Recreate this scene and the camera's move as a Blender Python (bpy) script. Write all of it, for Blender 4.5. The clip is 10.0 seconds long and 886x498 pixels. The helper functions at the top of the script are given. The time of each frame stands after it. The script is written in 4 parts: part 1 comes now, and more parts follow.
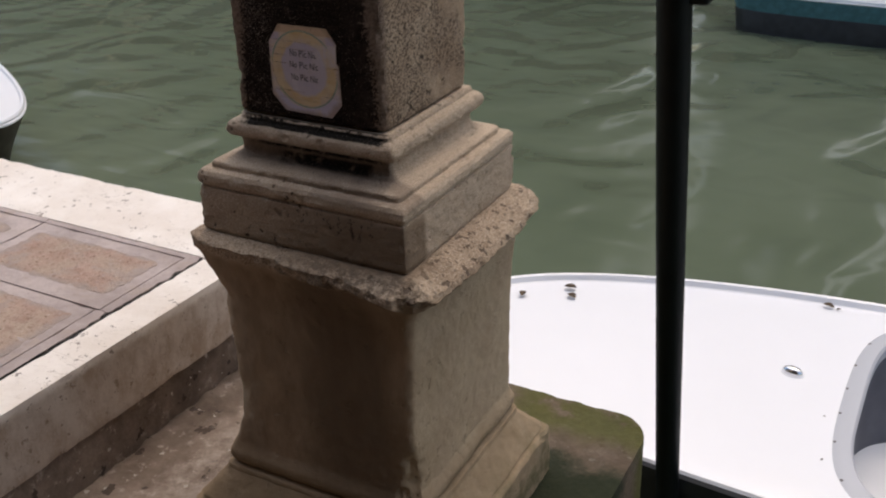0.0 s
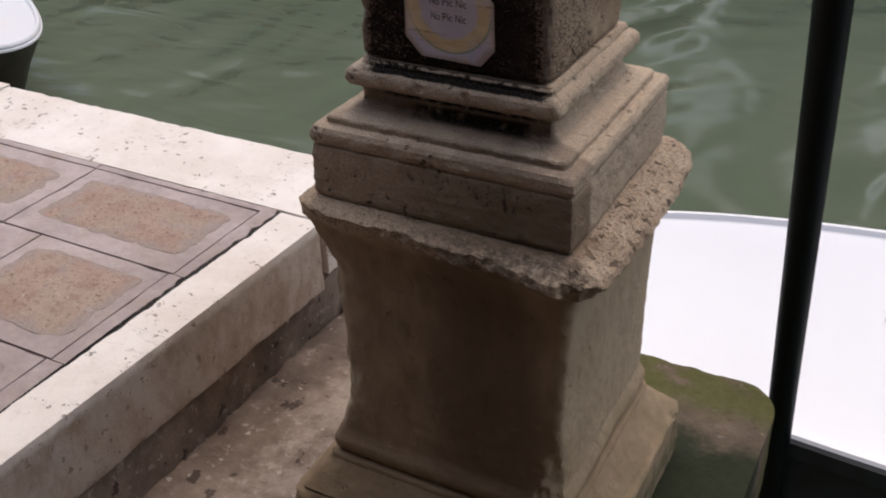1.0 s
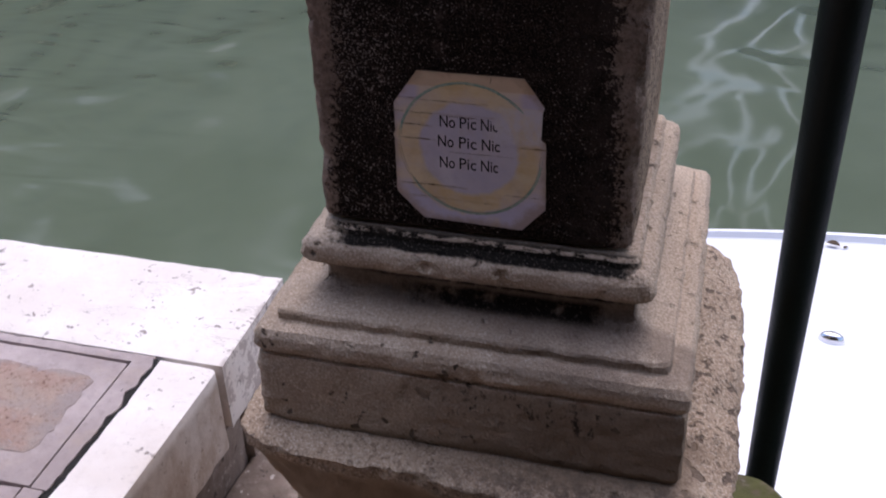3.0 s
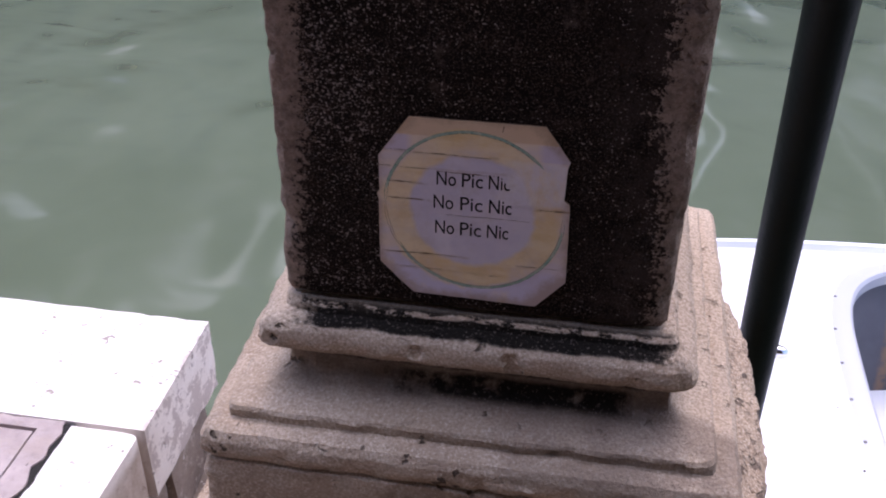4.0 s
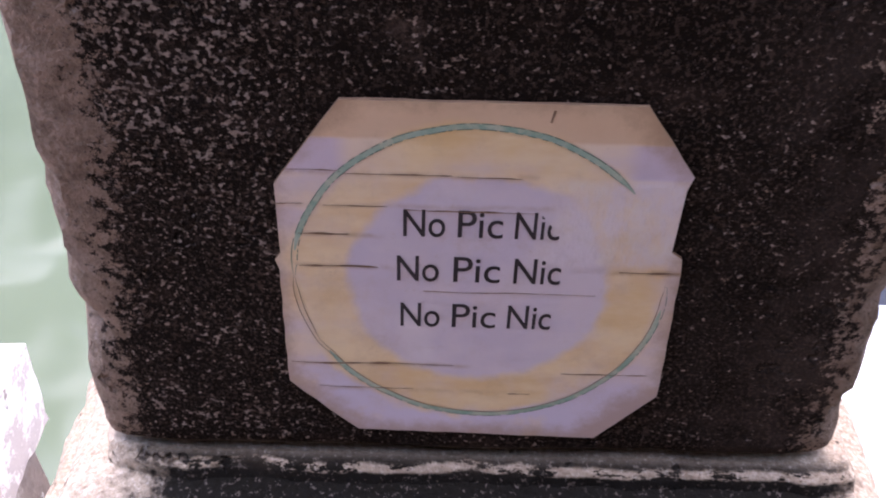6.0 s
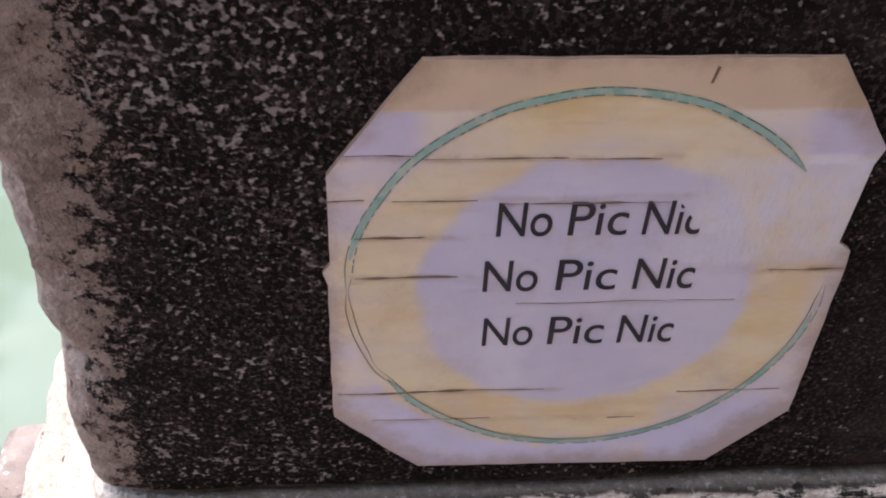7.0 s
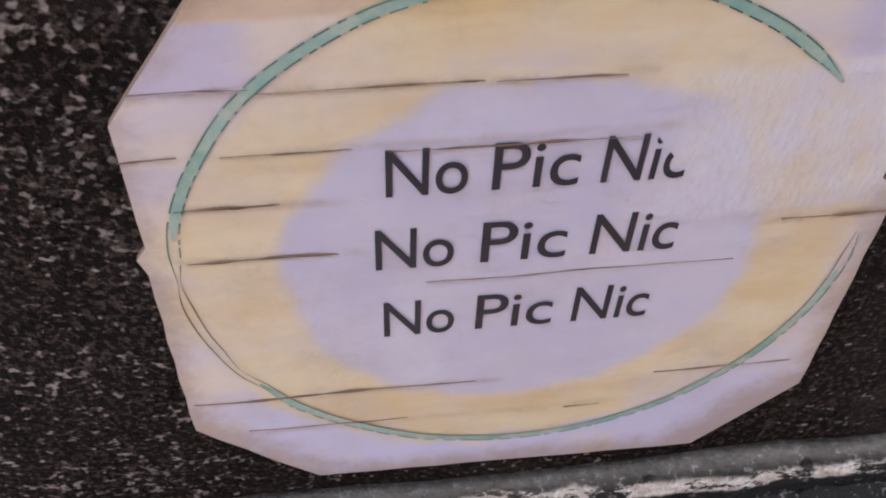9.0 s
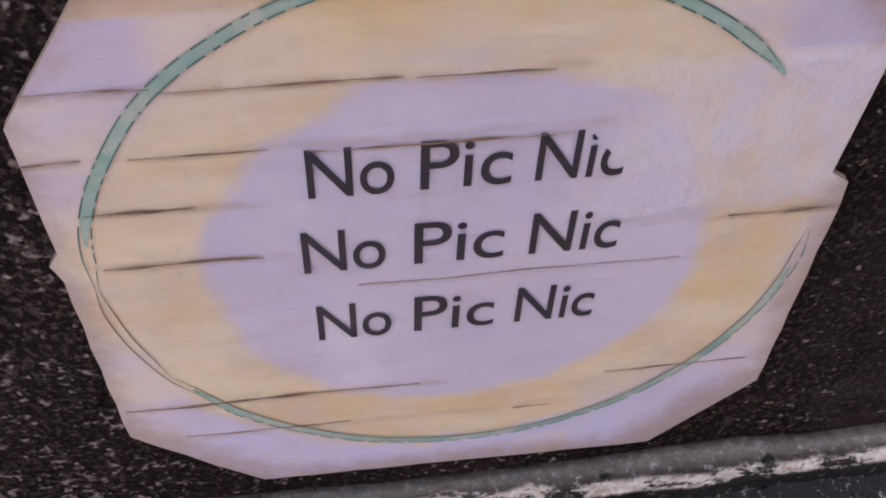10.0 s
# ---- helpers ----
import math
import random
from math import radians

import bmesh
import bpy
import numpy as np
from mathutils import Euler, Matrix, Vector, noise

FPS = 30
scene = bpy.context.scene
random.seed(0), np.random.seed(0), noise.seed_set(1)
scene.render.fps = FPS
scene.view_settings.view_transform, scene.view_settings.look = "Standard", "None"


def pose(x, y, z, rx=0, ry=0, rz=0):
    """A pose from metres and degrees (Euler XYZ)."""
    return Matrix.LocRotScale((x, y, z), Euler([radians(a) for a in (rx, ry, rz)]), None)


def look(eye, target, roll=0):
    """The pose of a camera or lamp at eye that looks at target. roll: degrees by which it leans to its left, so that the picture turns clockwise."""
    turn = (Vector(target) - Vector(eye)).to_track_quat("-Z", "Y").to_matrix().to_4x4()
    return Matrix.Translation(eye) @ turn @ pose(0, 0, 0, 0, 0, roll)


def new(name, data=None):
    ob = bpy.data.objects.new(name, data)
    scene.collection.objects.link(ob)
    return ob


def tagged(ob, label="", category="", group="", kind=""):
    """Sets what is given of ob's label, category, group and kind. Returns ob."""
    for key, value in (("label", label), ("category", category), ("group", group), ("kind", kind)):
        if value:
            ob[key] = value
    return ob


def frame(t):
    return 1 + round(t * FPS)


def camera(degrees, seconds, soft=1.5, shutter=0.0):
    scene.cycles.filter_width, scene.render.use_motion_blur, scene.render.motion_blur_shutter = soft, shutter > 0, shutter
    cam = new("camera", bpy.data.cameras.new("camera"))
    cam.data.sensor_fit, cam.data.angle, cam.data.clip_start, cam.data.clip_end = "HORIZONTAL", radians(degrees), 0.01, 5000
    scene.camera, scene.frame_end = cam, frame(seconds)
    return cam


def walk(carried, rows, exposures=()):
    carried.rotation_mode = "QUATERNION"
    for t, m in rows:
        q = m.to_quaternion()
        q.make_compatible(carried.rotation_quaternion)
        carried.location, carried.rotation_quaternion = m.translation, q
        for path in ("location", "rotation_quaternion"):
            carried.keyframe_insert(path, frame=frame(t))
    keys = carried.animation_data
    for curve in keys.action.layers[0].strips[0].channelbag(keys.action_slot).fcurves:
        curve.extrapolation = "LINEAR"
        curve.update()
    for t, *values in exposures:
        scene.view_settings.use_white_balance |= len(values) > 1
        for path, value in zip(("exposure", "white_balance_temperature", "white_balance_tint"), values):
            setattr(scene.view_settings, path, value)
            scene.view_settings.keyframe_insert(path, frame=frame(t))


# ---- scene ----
cam = camera(47.3, 10.0, 1.9, 0.2)
PATH = [
    (0, (-0.121, 0.059, 1.447), (-0.978, 1.631, 0.557), -1.3),
    (0.3, (-0.208, 0.144, 1.459), (-1.103, 1.637, 0.474), -1.0),
    (0.5, (-0.279, 0.145, 1.432), (-1.218, 1.594, 0.424), -2.0),
    (1, (-0.53, 0.222, 1.402), (-1.351, 1.719, 0.361), -1.5),
    (1.5, (-0.679, 0.32, 1.395), (-1.519, 1.792, 0.333), -2.6),
    (2, (-0.816, 0.499, 1.38), (-1.613, 1.961, 0.272), -2.5),
    (2.5, (-0.926, 0.612, 1.378), (-1.583, 2.107, 0.223), -1.4),
    (3, (-1.06, 0.718, 1.386), (-1.512, 2.324, 0.283), -1.6),
    (3.2, (-1.088, 0.753, 1.374), (-1.541, 2.372, 0.289), -2.3),
    (4.3, (-1.233, 0.957, 1.324), (-1.395, 2.599, 0.193), 0.7),
    (4.5, (-1.255, 0.977, 1.311), (-1.357, 2.613, 0.166), -0.2),
    (5, (-1.283, 1.058, 1.243), (-1.344, 2.687, 0.084), -1.0),
    (5.5, (-1.287, 1.216, 1.188), (-1.338, 2.817, -0.01), 1.1),
    (6.8, (-1.356, 1.405, 1.114), (-1.215, 2.897, -0.21), 2.8),
    (7, (-1.361, 1.421, 1.106), (-1.2, 2.888, -0.243), 3.3),
    (7.5, (-1.351, 1.452, 1.086), (-1.142, 2.866, -0.313), 3.8),
    (8, (-1.347, 1.469, 1.078), (-1.146, 2.858, -0.348), 2.9),
    (8.5, (-1.343, 1.495, 1.065), (-1.138, 2.797, -0.439), 3.0),
    (9, (-1.331, 1.505, 1.055), (-1.126, 2.779, -0.473), 2.7),
    (9.5, (-1.32, 1.512, 1.053), (-1.109, 2.75, -0.504), 2.8),
    (10, (-1.317, 1.513, 1.051), (-1.1, 2.754, -0.503), 2.8),
]
EXPOSURES = [(0.0, 0.38, 7050, 11), (1.0, 0.39, 6900, 13), (2.2, 0.43, 6250, 17), (3.2, 0.77, 6000, 20), (4.5, 1.36, 6000, 26), (5.0, 1.51, 6050, 26), (5.5, 2.05, 6050, 26), (7.0, 2.62, 5950, 13), (8.0, 3.02, 5850, 10), (9.0, 3.12, 5900, 9), (10.0, 2.98, 5850, 16)]
walk(cam, [(t, look(eye, target, roll)) for t, eye, target, roll in PATH], EXPOSURES)

# ---- world and light ----
world = bpy.data.worlds.new("sky")
scene.world = world
world.use_nodes = True
wn = world.node_tree.nodes
sky = wn.new("ShaderNodeTexSky")
sky.sky_type = "NISHITA"
sky.sun_disc = False
sky.sun_elevation, sky.sun_rotation = radians(65), radians(4)
sky.air_density, sky.dust_density = 1.2, 3.0
wn["Background"].inputs["Strength"].default_value = 0.15
world.node_tree.links.new(sky.outputs[0], wn["Background"].inputs["Color"])
sun = new("sun", bpy.data.lights.new("sun", "SUN"))
sun.data.energy, sun.data.angle, sun.data.color = 1.15, radians(95), (1.0, 0.96, 0.9)
# light falls from high over the canal
sun.matrix_world = look((0.3, 4.4, 10.0), (0, 0, 0))


# ---- material helpers ----
class Graph:
    """Small wrapper that chains shader nodes."""

    def __init__(self, name):
        self.m = bpy.data.materials.new(name)
        self.m.use_nodes = True
        self.t = self.m.node_tree
        self.b = self.t.nodes["Principled BSDF"]
        self.co = self.t.nodes.new("ShaderNodeTexCoord").outputs["Object"]
        self.xyz = None

    def put(self, socket, value):
        if isinstance(value, bpy.types.NodeSocket):
            self.t.links.new(value, socket)
        elif isinstance(value, (tuple, list)) and len(value) == 3 and socket.type == "RGBA":
            socket.default_value = (*value, 1)
        else:
            socket.default_value = value

    def axis(self, k):
        if self.xyz is None:
            self.xyz = self.t.nodes.new("ShaderNodeSeparateXYZ")
            self.t.links.new(self.co, self.xyz.inputs[0])
        return self.xyz.outputs[k]

    def math(self, op, a, b=0.0, clamp=False):
        n = self.t.nodes.new("ShaderNodeMath")
        n.operation, n.use_clamp = op, clamp
        self.put(n.inputs[0], a), self.put(n.inputs[1], b)
        return n.outputs[0]

    def scaled(self, sx, sy, sz, random_shift=False):
        n = self.t.nodes.new("ShaderNodeMapping")
        n.inputs["Scale"].default_value = (sx, sy, sz)
        self.put(n.inputs["Vector"], self.co)
        if random_shift:
            info = self.t.nodes.new("ShaderNodeObjectInfo")
            self.put(n.inputs["Location"], self.math("MULTIPLY", info.outputs["Random"], 40.0))
        return n.outputs[0]

    def noise(self, scale, detail=5.0, rough=0.6, vec=None, distort=0.0):
        n = self.t.nodes.new("ShaderNodeTexNoise")
        self.put(n.inputs["Vector"], self.co if vec is None else vec)
        n.inputs["Scale"].default_value, n.inputs["Detail"].default_value = scale, detail
        n.inputs["Roughness"].default_value, n.inputs["Distortion"].default_value = rough, distort
        return n.outputs["Fac"]

    def cells(self, scale, vec=None):
        n = self.t.nodes.new("ShaderNodeTexVoronoi")
        self.put(n.inputs["Vector"], self.co if vec is None else vec)
        n.inputs["Scale"].default_value = scale
        return n.outputs["Distance"]

    def step(self, v, lo, hi, a=0.0, b=1.0):
        n = self.t.nodes.new("ShaderNodeMapRange")
        n.interpolation_type = "SMOOTHSTEP"
        self.put(n.inputs["Value"], v)
        for key, val in (("From Min", lo), ("From Max", hi), ("To Min", a), ("To Max", b)):
            self.put(n.inputs[key], val)
        return n.outputs[0]

    def mix(self, fac, a, b, blend="MIX"):
        n = self.t.nodes.new("ShaderNodeMix")
        n.data_type, n.blend_type = "RGBA", blend
        self.put(n.inputs[0], fac), self.put(n.inputs[6], a), self.put(n.inputs[7], b)
        return n.outputs[2]

    def mul(self, *vs):
        out = vs[0]
        for v in vs[1:]:
            out = self.math("MULTIPLY", out, v)
        return out

    def band(self, v, lo, hi, soft):
        """1 between lo and hi, fading over soft."""
        return self.mul(self.step(v, lo - soft, lo + soft), self.step(v, hi - soft, hi + soft, 1.0, 0.0))

    def bump(self, height, strength, dist, normal=None):
        n = self.t.nodes.new("ShaderNodeBump")
        n.inputs["Strength"].default_value, n.inputs["Distance"].default_value = strength, dist
        self.put(n.inputs["Height"], height)
        if normal is not None:
            self.put(n.inputs["Normal"], normal)
        return n.outputs[0]

    def done(self, color, rough=0.8, normal=None, metal=0.0, spec=None):
        self.put(self.b.inputs["Base Color"], color)
        self.put(self.b.inputs["Roughness"], rough)
        self.b.inputs["Metallic"].default_value = metal
        if spec is not None:
            self.b.inputs["Specular IOR Level"].default_value = spec
        if normal is not None:
            self.put(self.b.inputs["Normal"], normal)
        return self.m


def plain(name, color, rough=0.6, metal=0.0, vary=0.12, scale=14.0, bump=0.0):
    g = Graph(name)
    f = g.noise(scale, 6)
    dark = tuple(c * (1 - vary) for c in color)
    light = tuple(min(1.0, c * (1 + vary)) for c in color)
    nrm = g.bump(g.noise(scale * 9, 4), 0.4, bump) if bump else None
    return g.done(g.mix(g.step(f, 0.3, 0.7), dark, light), g.step(g.noise(scale * 2), 0.2, 0.8, rough * 0.8, min(1, rough * 1.15)), nrm, metal)


PX, PY = -1.284, 1.825  # axis of the pillar


def pillar_stone(name, crust=0.0, grain=1.0):
    """Warm limestone with pits, grime, black crusts and some painted shade on the sheltered face."""
    g = Graph(name)
    x, y, z = g.axis(0), g.axis(1), g.axis(2)
    big, mid, fine = g.noise(5, 6), g.noise(28, 8, 0.7), g.noise(260, 4, 0.7)
    col = g.mix(g.step(big, 0.3, 0.7), (0.39, 0.278, 0.192), (0.575, 0.445, 0.325))
    col = g.mix(g.step(mid, 0.45, 0.75, 0.0, 0.5 if grain == 1 else 0.2), col, (0.25, 0.19, 0.155))
    grit = g.noise(340, 2, 0.65)
    sandy = g.step(g.noise(21, 4, 0.6), 0.34, 0.62, 0.35, 1.0)
    col = g.mix(g.mul(sandy, g.step(grit, 0.56, 0.70, 0.0, 0.6 * grain)), col, (0.86, 0.76, 0.66))
    col = g.mix(g.mul(sandy, g.step(grit, 0.44, 0.32, 0.0, 0.4 * grain)), col, (0.15, 0.105, 0.078))
    col = g.mix(g.step(fine, 0.45, 0.30, 0.0, 0.5 * grain), col, (0.14, 0.10, 0.075))
    col = g.mix(g.mul(g.step(g.noise(125, 3, 0.6), 0.60, 0.68), g.step(g.noise(10, 4), 0.45, 0.65), 0.3 * grain), col, (0.14, 0.10, 0.075))
    if grain < 1:  # the pedestal is yellower and more worn
        col = g.mix(g.mul(g.step(z, 0.47, 0.40), g.step(g.noise(6, 5, 0.6), 0.25, 0.7, 0.35, 0.8)), col, g.mix(big, (0.40, 0.30, 0.195), (0.58, 0.46, 0.32)))
    elif not crust:  # paler mottling on the mouldings
        col = g.mix(g.step(g.noise(13, 6, 0.7), 0.3, 0.65, 0.2, 0.65), col, g.mix(g.step(grit, 0.30, 0.70), (0.48, 0.375, 0.28), (0.80, 0.68, 0.555)))
    if grain < 1:  # the broken lip is coarse and pebbly
        coarse = g.step(z, 0.462, 0.480)
        col = g.mix(g.mul(coarse, g.step(grit, 0.50, 0.64), 0.6), col, (0.72, 0.61, 0.50))
        col = g.mix(g.mul(coarse, g.step(g.noise(170, 4, 0.7), 0.50, 0.38), 0.65), col, (0.17, 0.12, 0.085))
    # pits
    pit = g.mul(g.step(g.noise(50, 3, 0.55), 0.635, 0.68), g.step(g.noise(6, 3), 0.42, 0.54))
    col = g.mix(g.math("MULTIPLY", pit, 0.8 if grain == 1 else 0.25), col, (0.07, 0.05, 0.04))
    # the exposed upper lip on the water side is deeply pocked
    lip = g.mul(g.step(x, PX + 0.255, PX + 0.265), g.step(z, 0.455, 0.47), g.step(z, 0.53, 0.52))
    pock = g.mul(lip, g.math("MAXIMUM", g.step(g.noise(42, 2, 0.5), 0.60, 0.64), g.mul(g.step(g.noise(120, 3, 0.6), 0.60, 0.66), 0.7)))
    col = g.mix(g.mul(pock, 0.75), col, (0.10, 0.072, 0.058))
    pit = g.math("MAXIMUM", pit, pock)
    wob = g.math("SUBTRACT", g.noise(26, 8, 0.75), 0.5)
    if crust:
        wx = g.math("ADD", x, g.mul(wob, 0.045))
        wx = g.math("ADD", wx, g.mul(g.math("SUBTRACT", g.noise(170, 4, 0.8), 0.5), 0.085))
        wz = g.math("ADD", z, g.mul(wob, 0.03))
        front = g.step(y, 1.673, 1.657)
        mask = g.mul(front, g.step(g.math("ADD", wx, g.step(z, 0.98, 0.80, 0.0, 0.017)), PX - 0.153, PX - 0.143), g.step(g.math("ADD", wx, g.step(z, 0.82, 1.02, 0.0, 0.016)), PX + 0.160, PX + 0.153), g.step(wz, 0.765, 0.778))
        speck = g.noise(460, 1.2, 0.5, g.scaled(0.9, 1.0, 1.0))
        zone = g.noise(14, 5, 0.7)
        level = g.math("ADD", g.mul(zone, -0.36), 0.785)
        level = g.math("SUBTRACT", level, g.mul(g.step(z, 0.86, 0.95), g.step(x, PX - 0.06, PX - 0.11), 0.05))
        level = g.math("ADD", level, g.mul(g.step(x, PX - 0.06, PX + 0.08), 0.06))
        spots = g.mul(g.step(g.math("SUBTRACT", speck, level), -0.02, 0.15), g.step(g.noise(120, 3, 0.6), 0.3, 0.6, 0.45, 1.0))
        dark = g.mix(g.noise(90, 5), (0.0045, 0.003, 0.0026), (0.017, 0.0115, 0.009))
        dark = g.mix(g.mul(g.step(g.noise(40, 6, 0.7, g.scaled(0.6, 1, 1.2)), 0.52, 0.72), 0.4), dark, (0.05, 0.032, 0.025))
        veil = g.mul(g.step(wx, PX + 0.07, PX + 0.15), g.step(g.noise(30, 6, 0.7), 0.36, 0.6), 0.6)
        dark = g.mix(veil, dark, (0.07, 0.052, 0.043))
        dust = g.mul(g.step(g.noise(560, 2, 0.6), 0.47, 0.68), g.step(g.noise(11, 4, 0.65), 0.3, 0.65, 0.25, 0.8))
        dark = g.mix(dust, dark, (0.085, 0.060, 0.047))
        bloom = g.mul(g.step(g.noise(17, 6, 0.75), 0.56, 0.70), g.step(z, 0.90, 0.98), 0.6)
        dark = g.mix(bloom, dark, g.mix(g.noise(120, 5, 0.75), (0.06, 0.042, 0.033), (0.24, 0.175, 0.14)))
        black = g.mix(spots, dark, g.mix(g.noise(200, 4, 0.7), (0.15, 0.105, 0.085), (0.50, 0.42, 0.365)))
        col = g.mix(g.mul(front, 0.75), col, g.mix(g.step(g.noise(105, 5, 0.75), 0.36, 0.62), (0.085, 0.057, 0.046), (0.25, 0.183, 0.152)))
        col = g.mix(g.mul(mask, g.step(g.noise(120, 6, 0.8), 0.28, 0.36)), col, black)
        # thin grime on the side faces
        side = g.mul(g.step(g.noise(190, 4, 0.8), 0.46, 0.58), g.step(g.math("ADD", g.noise(8, 5, 0.65), g.step(y, 1.90, 1.66, 0.0, 0.30)), 0.40, 0.58))
        col = g.mix(g.mul(side, 0.9, g.math("SUBTRACT", 1.0, front)), col, (0.06, 0.045, 0.038))
    else:
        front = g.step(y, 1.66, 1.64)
        # paler, creamier flanks of the moulded base
        pale_flank = g.mul(g.step(x, PX + 0.17, PX + 0.19), g.step(z, 0.512, 0.518), g.step(g.noise(16, 5, 0.6), 0.25, 0.6, 0.3, 0.75))
        col = g.mix(pale_flank, col, g.mix(g.step(grit, 0.36, 0.64), (0.46, 0.35, 0.255), (0.68, 0.55, 0.425)))
        wx = g.math("ADD", x, g.mul(wob, 0.12))
        wz = g.math("ADD", z, g.mul(wob, 0.007))
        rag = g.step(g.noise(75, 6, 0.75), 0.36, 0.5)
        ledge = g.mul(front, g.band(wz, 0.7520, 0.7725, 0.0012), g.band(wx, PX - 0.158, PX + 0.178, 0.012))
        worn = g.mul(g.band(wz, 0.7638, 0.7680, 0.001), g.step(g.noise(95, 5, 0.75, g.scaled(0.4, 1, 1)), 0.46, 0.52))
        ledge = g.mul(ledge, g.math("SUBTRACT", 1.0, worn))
        # near-black ragged line under the torus edge
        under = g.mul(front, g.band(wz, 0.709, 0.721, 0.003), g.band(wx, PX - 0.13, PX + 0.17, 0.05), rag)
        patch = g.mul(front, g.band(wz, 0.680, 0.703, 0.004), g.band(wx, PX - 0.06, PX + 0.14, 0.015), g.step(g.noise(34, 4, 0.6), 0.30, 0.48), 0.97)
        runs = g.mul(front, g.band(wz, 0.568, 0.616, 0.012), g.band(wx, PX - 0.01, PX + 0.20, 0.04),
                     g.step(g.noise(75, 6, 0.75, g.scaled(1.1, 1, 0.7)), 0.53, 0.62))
        # brown band in the hollow under the torus, its strength varied by noise
        darkened = g.mul(front, g.band(wz, 0.672, 0.722, 0.012), g.band(wx, PX - 0.19, PX + 0.20, 0.04), g.step(g.noise(9, 5, 0.6), 0.2, 0.6, 0.3, 0.75))
        col = g.mix(darkened, col, (0.13, 0.095, 0.08))
        # brown streak and fall-off of light painted on the mouldings, towards the water
        streak_shade = g.mul(front, g.band(wz, 0.640, 0.705, 0.01), g.step(g.math("ADD", wx, g.mul(big, 0.15)), PX - 0.02, PX + 0.2), g.step(g.noise(17, 6, 0.7), 0.3, 0.6, 0.2, 0.65))
        col = g.mix(streak_shade, col, (0.17, 0.125, 0.10))
        # brown stain and painted shade on the plinth's sheltered face, stronger towards the water
        stain_shade = g.mul(front, g.band(wz, 0.505, 0.616, 0.01), g.step(g.math("ADD", wx, g.mul(big, 0.2)), PX - 0.10, PX + 0.25, 0.1, 0.85))
        col = g.mix(stain_shade, col, g.mix(g.noise(40, 6, 0.7), (0.17, 0.117, 0.078), (0.29, 0.208, 0.145)))
        # stain and painted shade on the front of the broken lip
        lip_stain_shade = g.mul(g.step(y, PY - 0.25, PY - 0.262), g.band(z, 0.46, 0.513, 0.006), g.step(g.math("ADD", wx, g.mul(big, 0.2)), PX - 0.05, PX + 0.2),
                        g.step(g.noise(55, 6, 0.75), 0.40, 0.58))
        col = g.mix(g.mul(lip_stain_shade, 0.7), col, (0.10, 0.074, 0.056))
        # black marks together: ledge, line under the torus, patch and runs
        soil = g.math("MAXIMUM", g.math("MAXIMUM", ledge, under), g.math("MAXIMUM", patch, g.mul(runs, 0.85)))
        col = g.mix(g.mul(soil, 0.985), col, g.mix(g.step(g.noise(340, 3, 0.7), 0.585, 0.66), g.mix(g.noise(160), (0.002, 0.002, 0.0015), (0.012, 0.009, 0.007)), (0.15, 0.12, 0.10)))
        # brown grime and some painted shade on the pedestal's front
        face = g.mul(g.step(g.math("ADD", y, g.mul(wob, 0.02)), PY - 0.235, PY - 0.25), g.step(z, 0.485, 0.455), g.step(z, -0.35, -0.08))
        tone = g.mix(g.step(g.noise(7, 6, 0.65, g.scaled(1.5, 1, 0.6)), 0.3, 0.7), (0.25, 0.172, 0.112), (0.46, 0.335, 0.23))
        # a dark run down the face: stain, deepened by painted shade
        run = g.band(g.math("ADD", x, g.mul(g.math("SUBTRACT", g.noise(6, 5, 0.6, g.scaled(1, 1, 0.35)), 0.5), 0.16)), PX - 0.02, PX + 0.21, 0.05)
        tone = g.mix(g.mul(run, 0.75), tone, (0.115, 0.075, 0.048))
        col = g.mix(g.mul(face, 0.85), col, tone)
        foot = g.mul(g.step(z, -0.03, -0.10), g.step(g.noise(9, 6, 0.7), 0.3, 0.65, 0.35, 0.85))
        col = g.mix(foot, col, g.mix(g.noise(30, 6, 0.7), (0.20, 0.14, 0.085), (0.38, 0.28, 0.175)))
        # damp algae near the foot on the water side
        algae = g.mul(g.step(z, -0.12, -0.3), g.step(x, PX + 0.1, PX + 0.3), g.step(g.noise(11), 0.4, 0.6))
        col = g.mix(g.mul(algae, 0.7), col, (0.10, 0.10, 0.045))
    h = g.math("ADD", g.mul(mid, 0.5), g.mul(fine, 0.35))
    h = g.math("SUBTRACT", h, g.mul(pit, 0.6))
    return g.done(col, 0.9, g.bump(h, 0.95 if grain == 1 else 0.75, 0.010 if not crust else 0.008), spec=0.2 if not crust else 0.06)


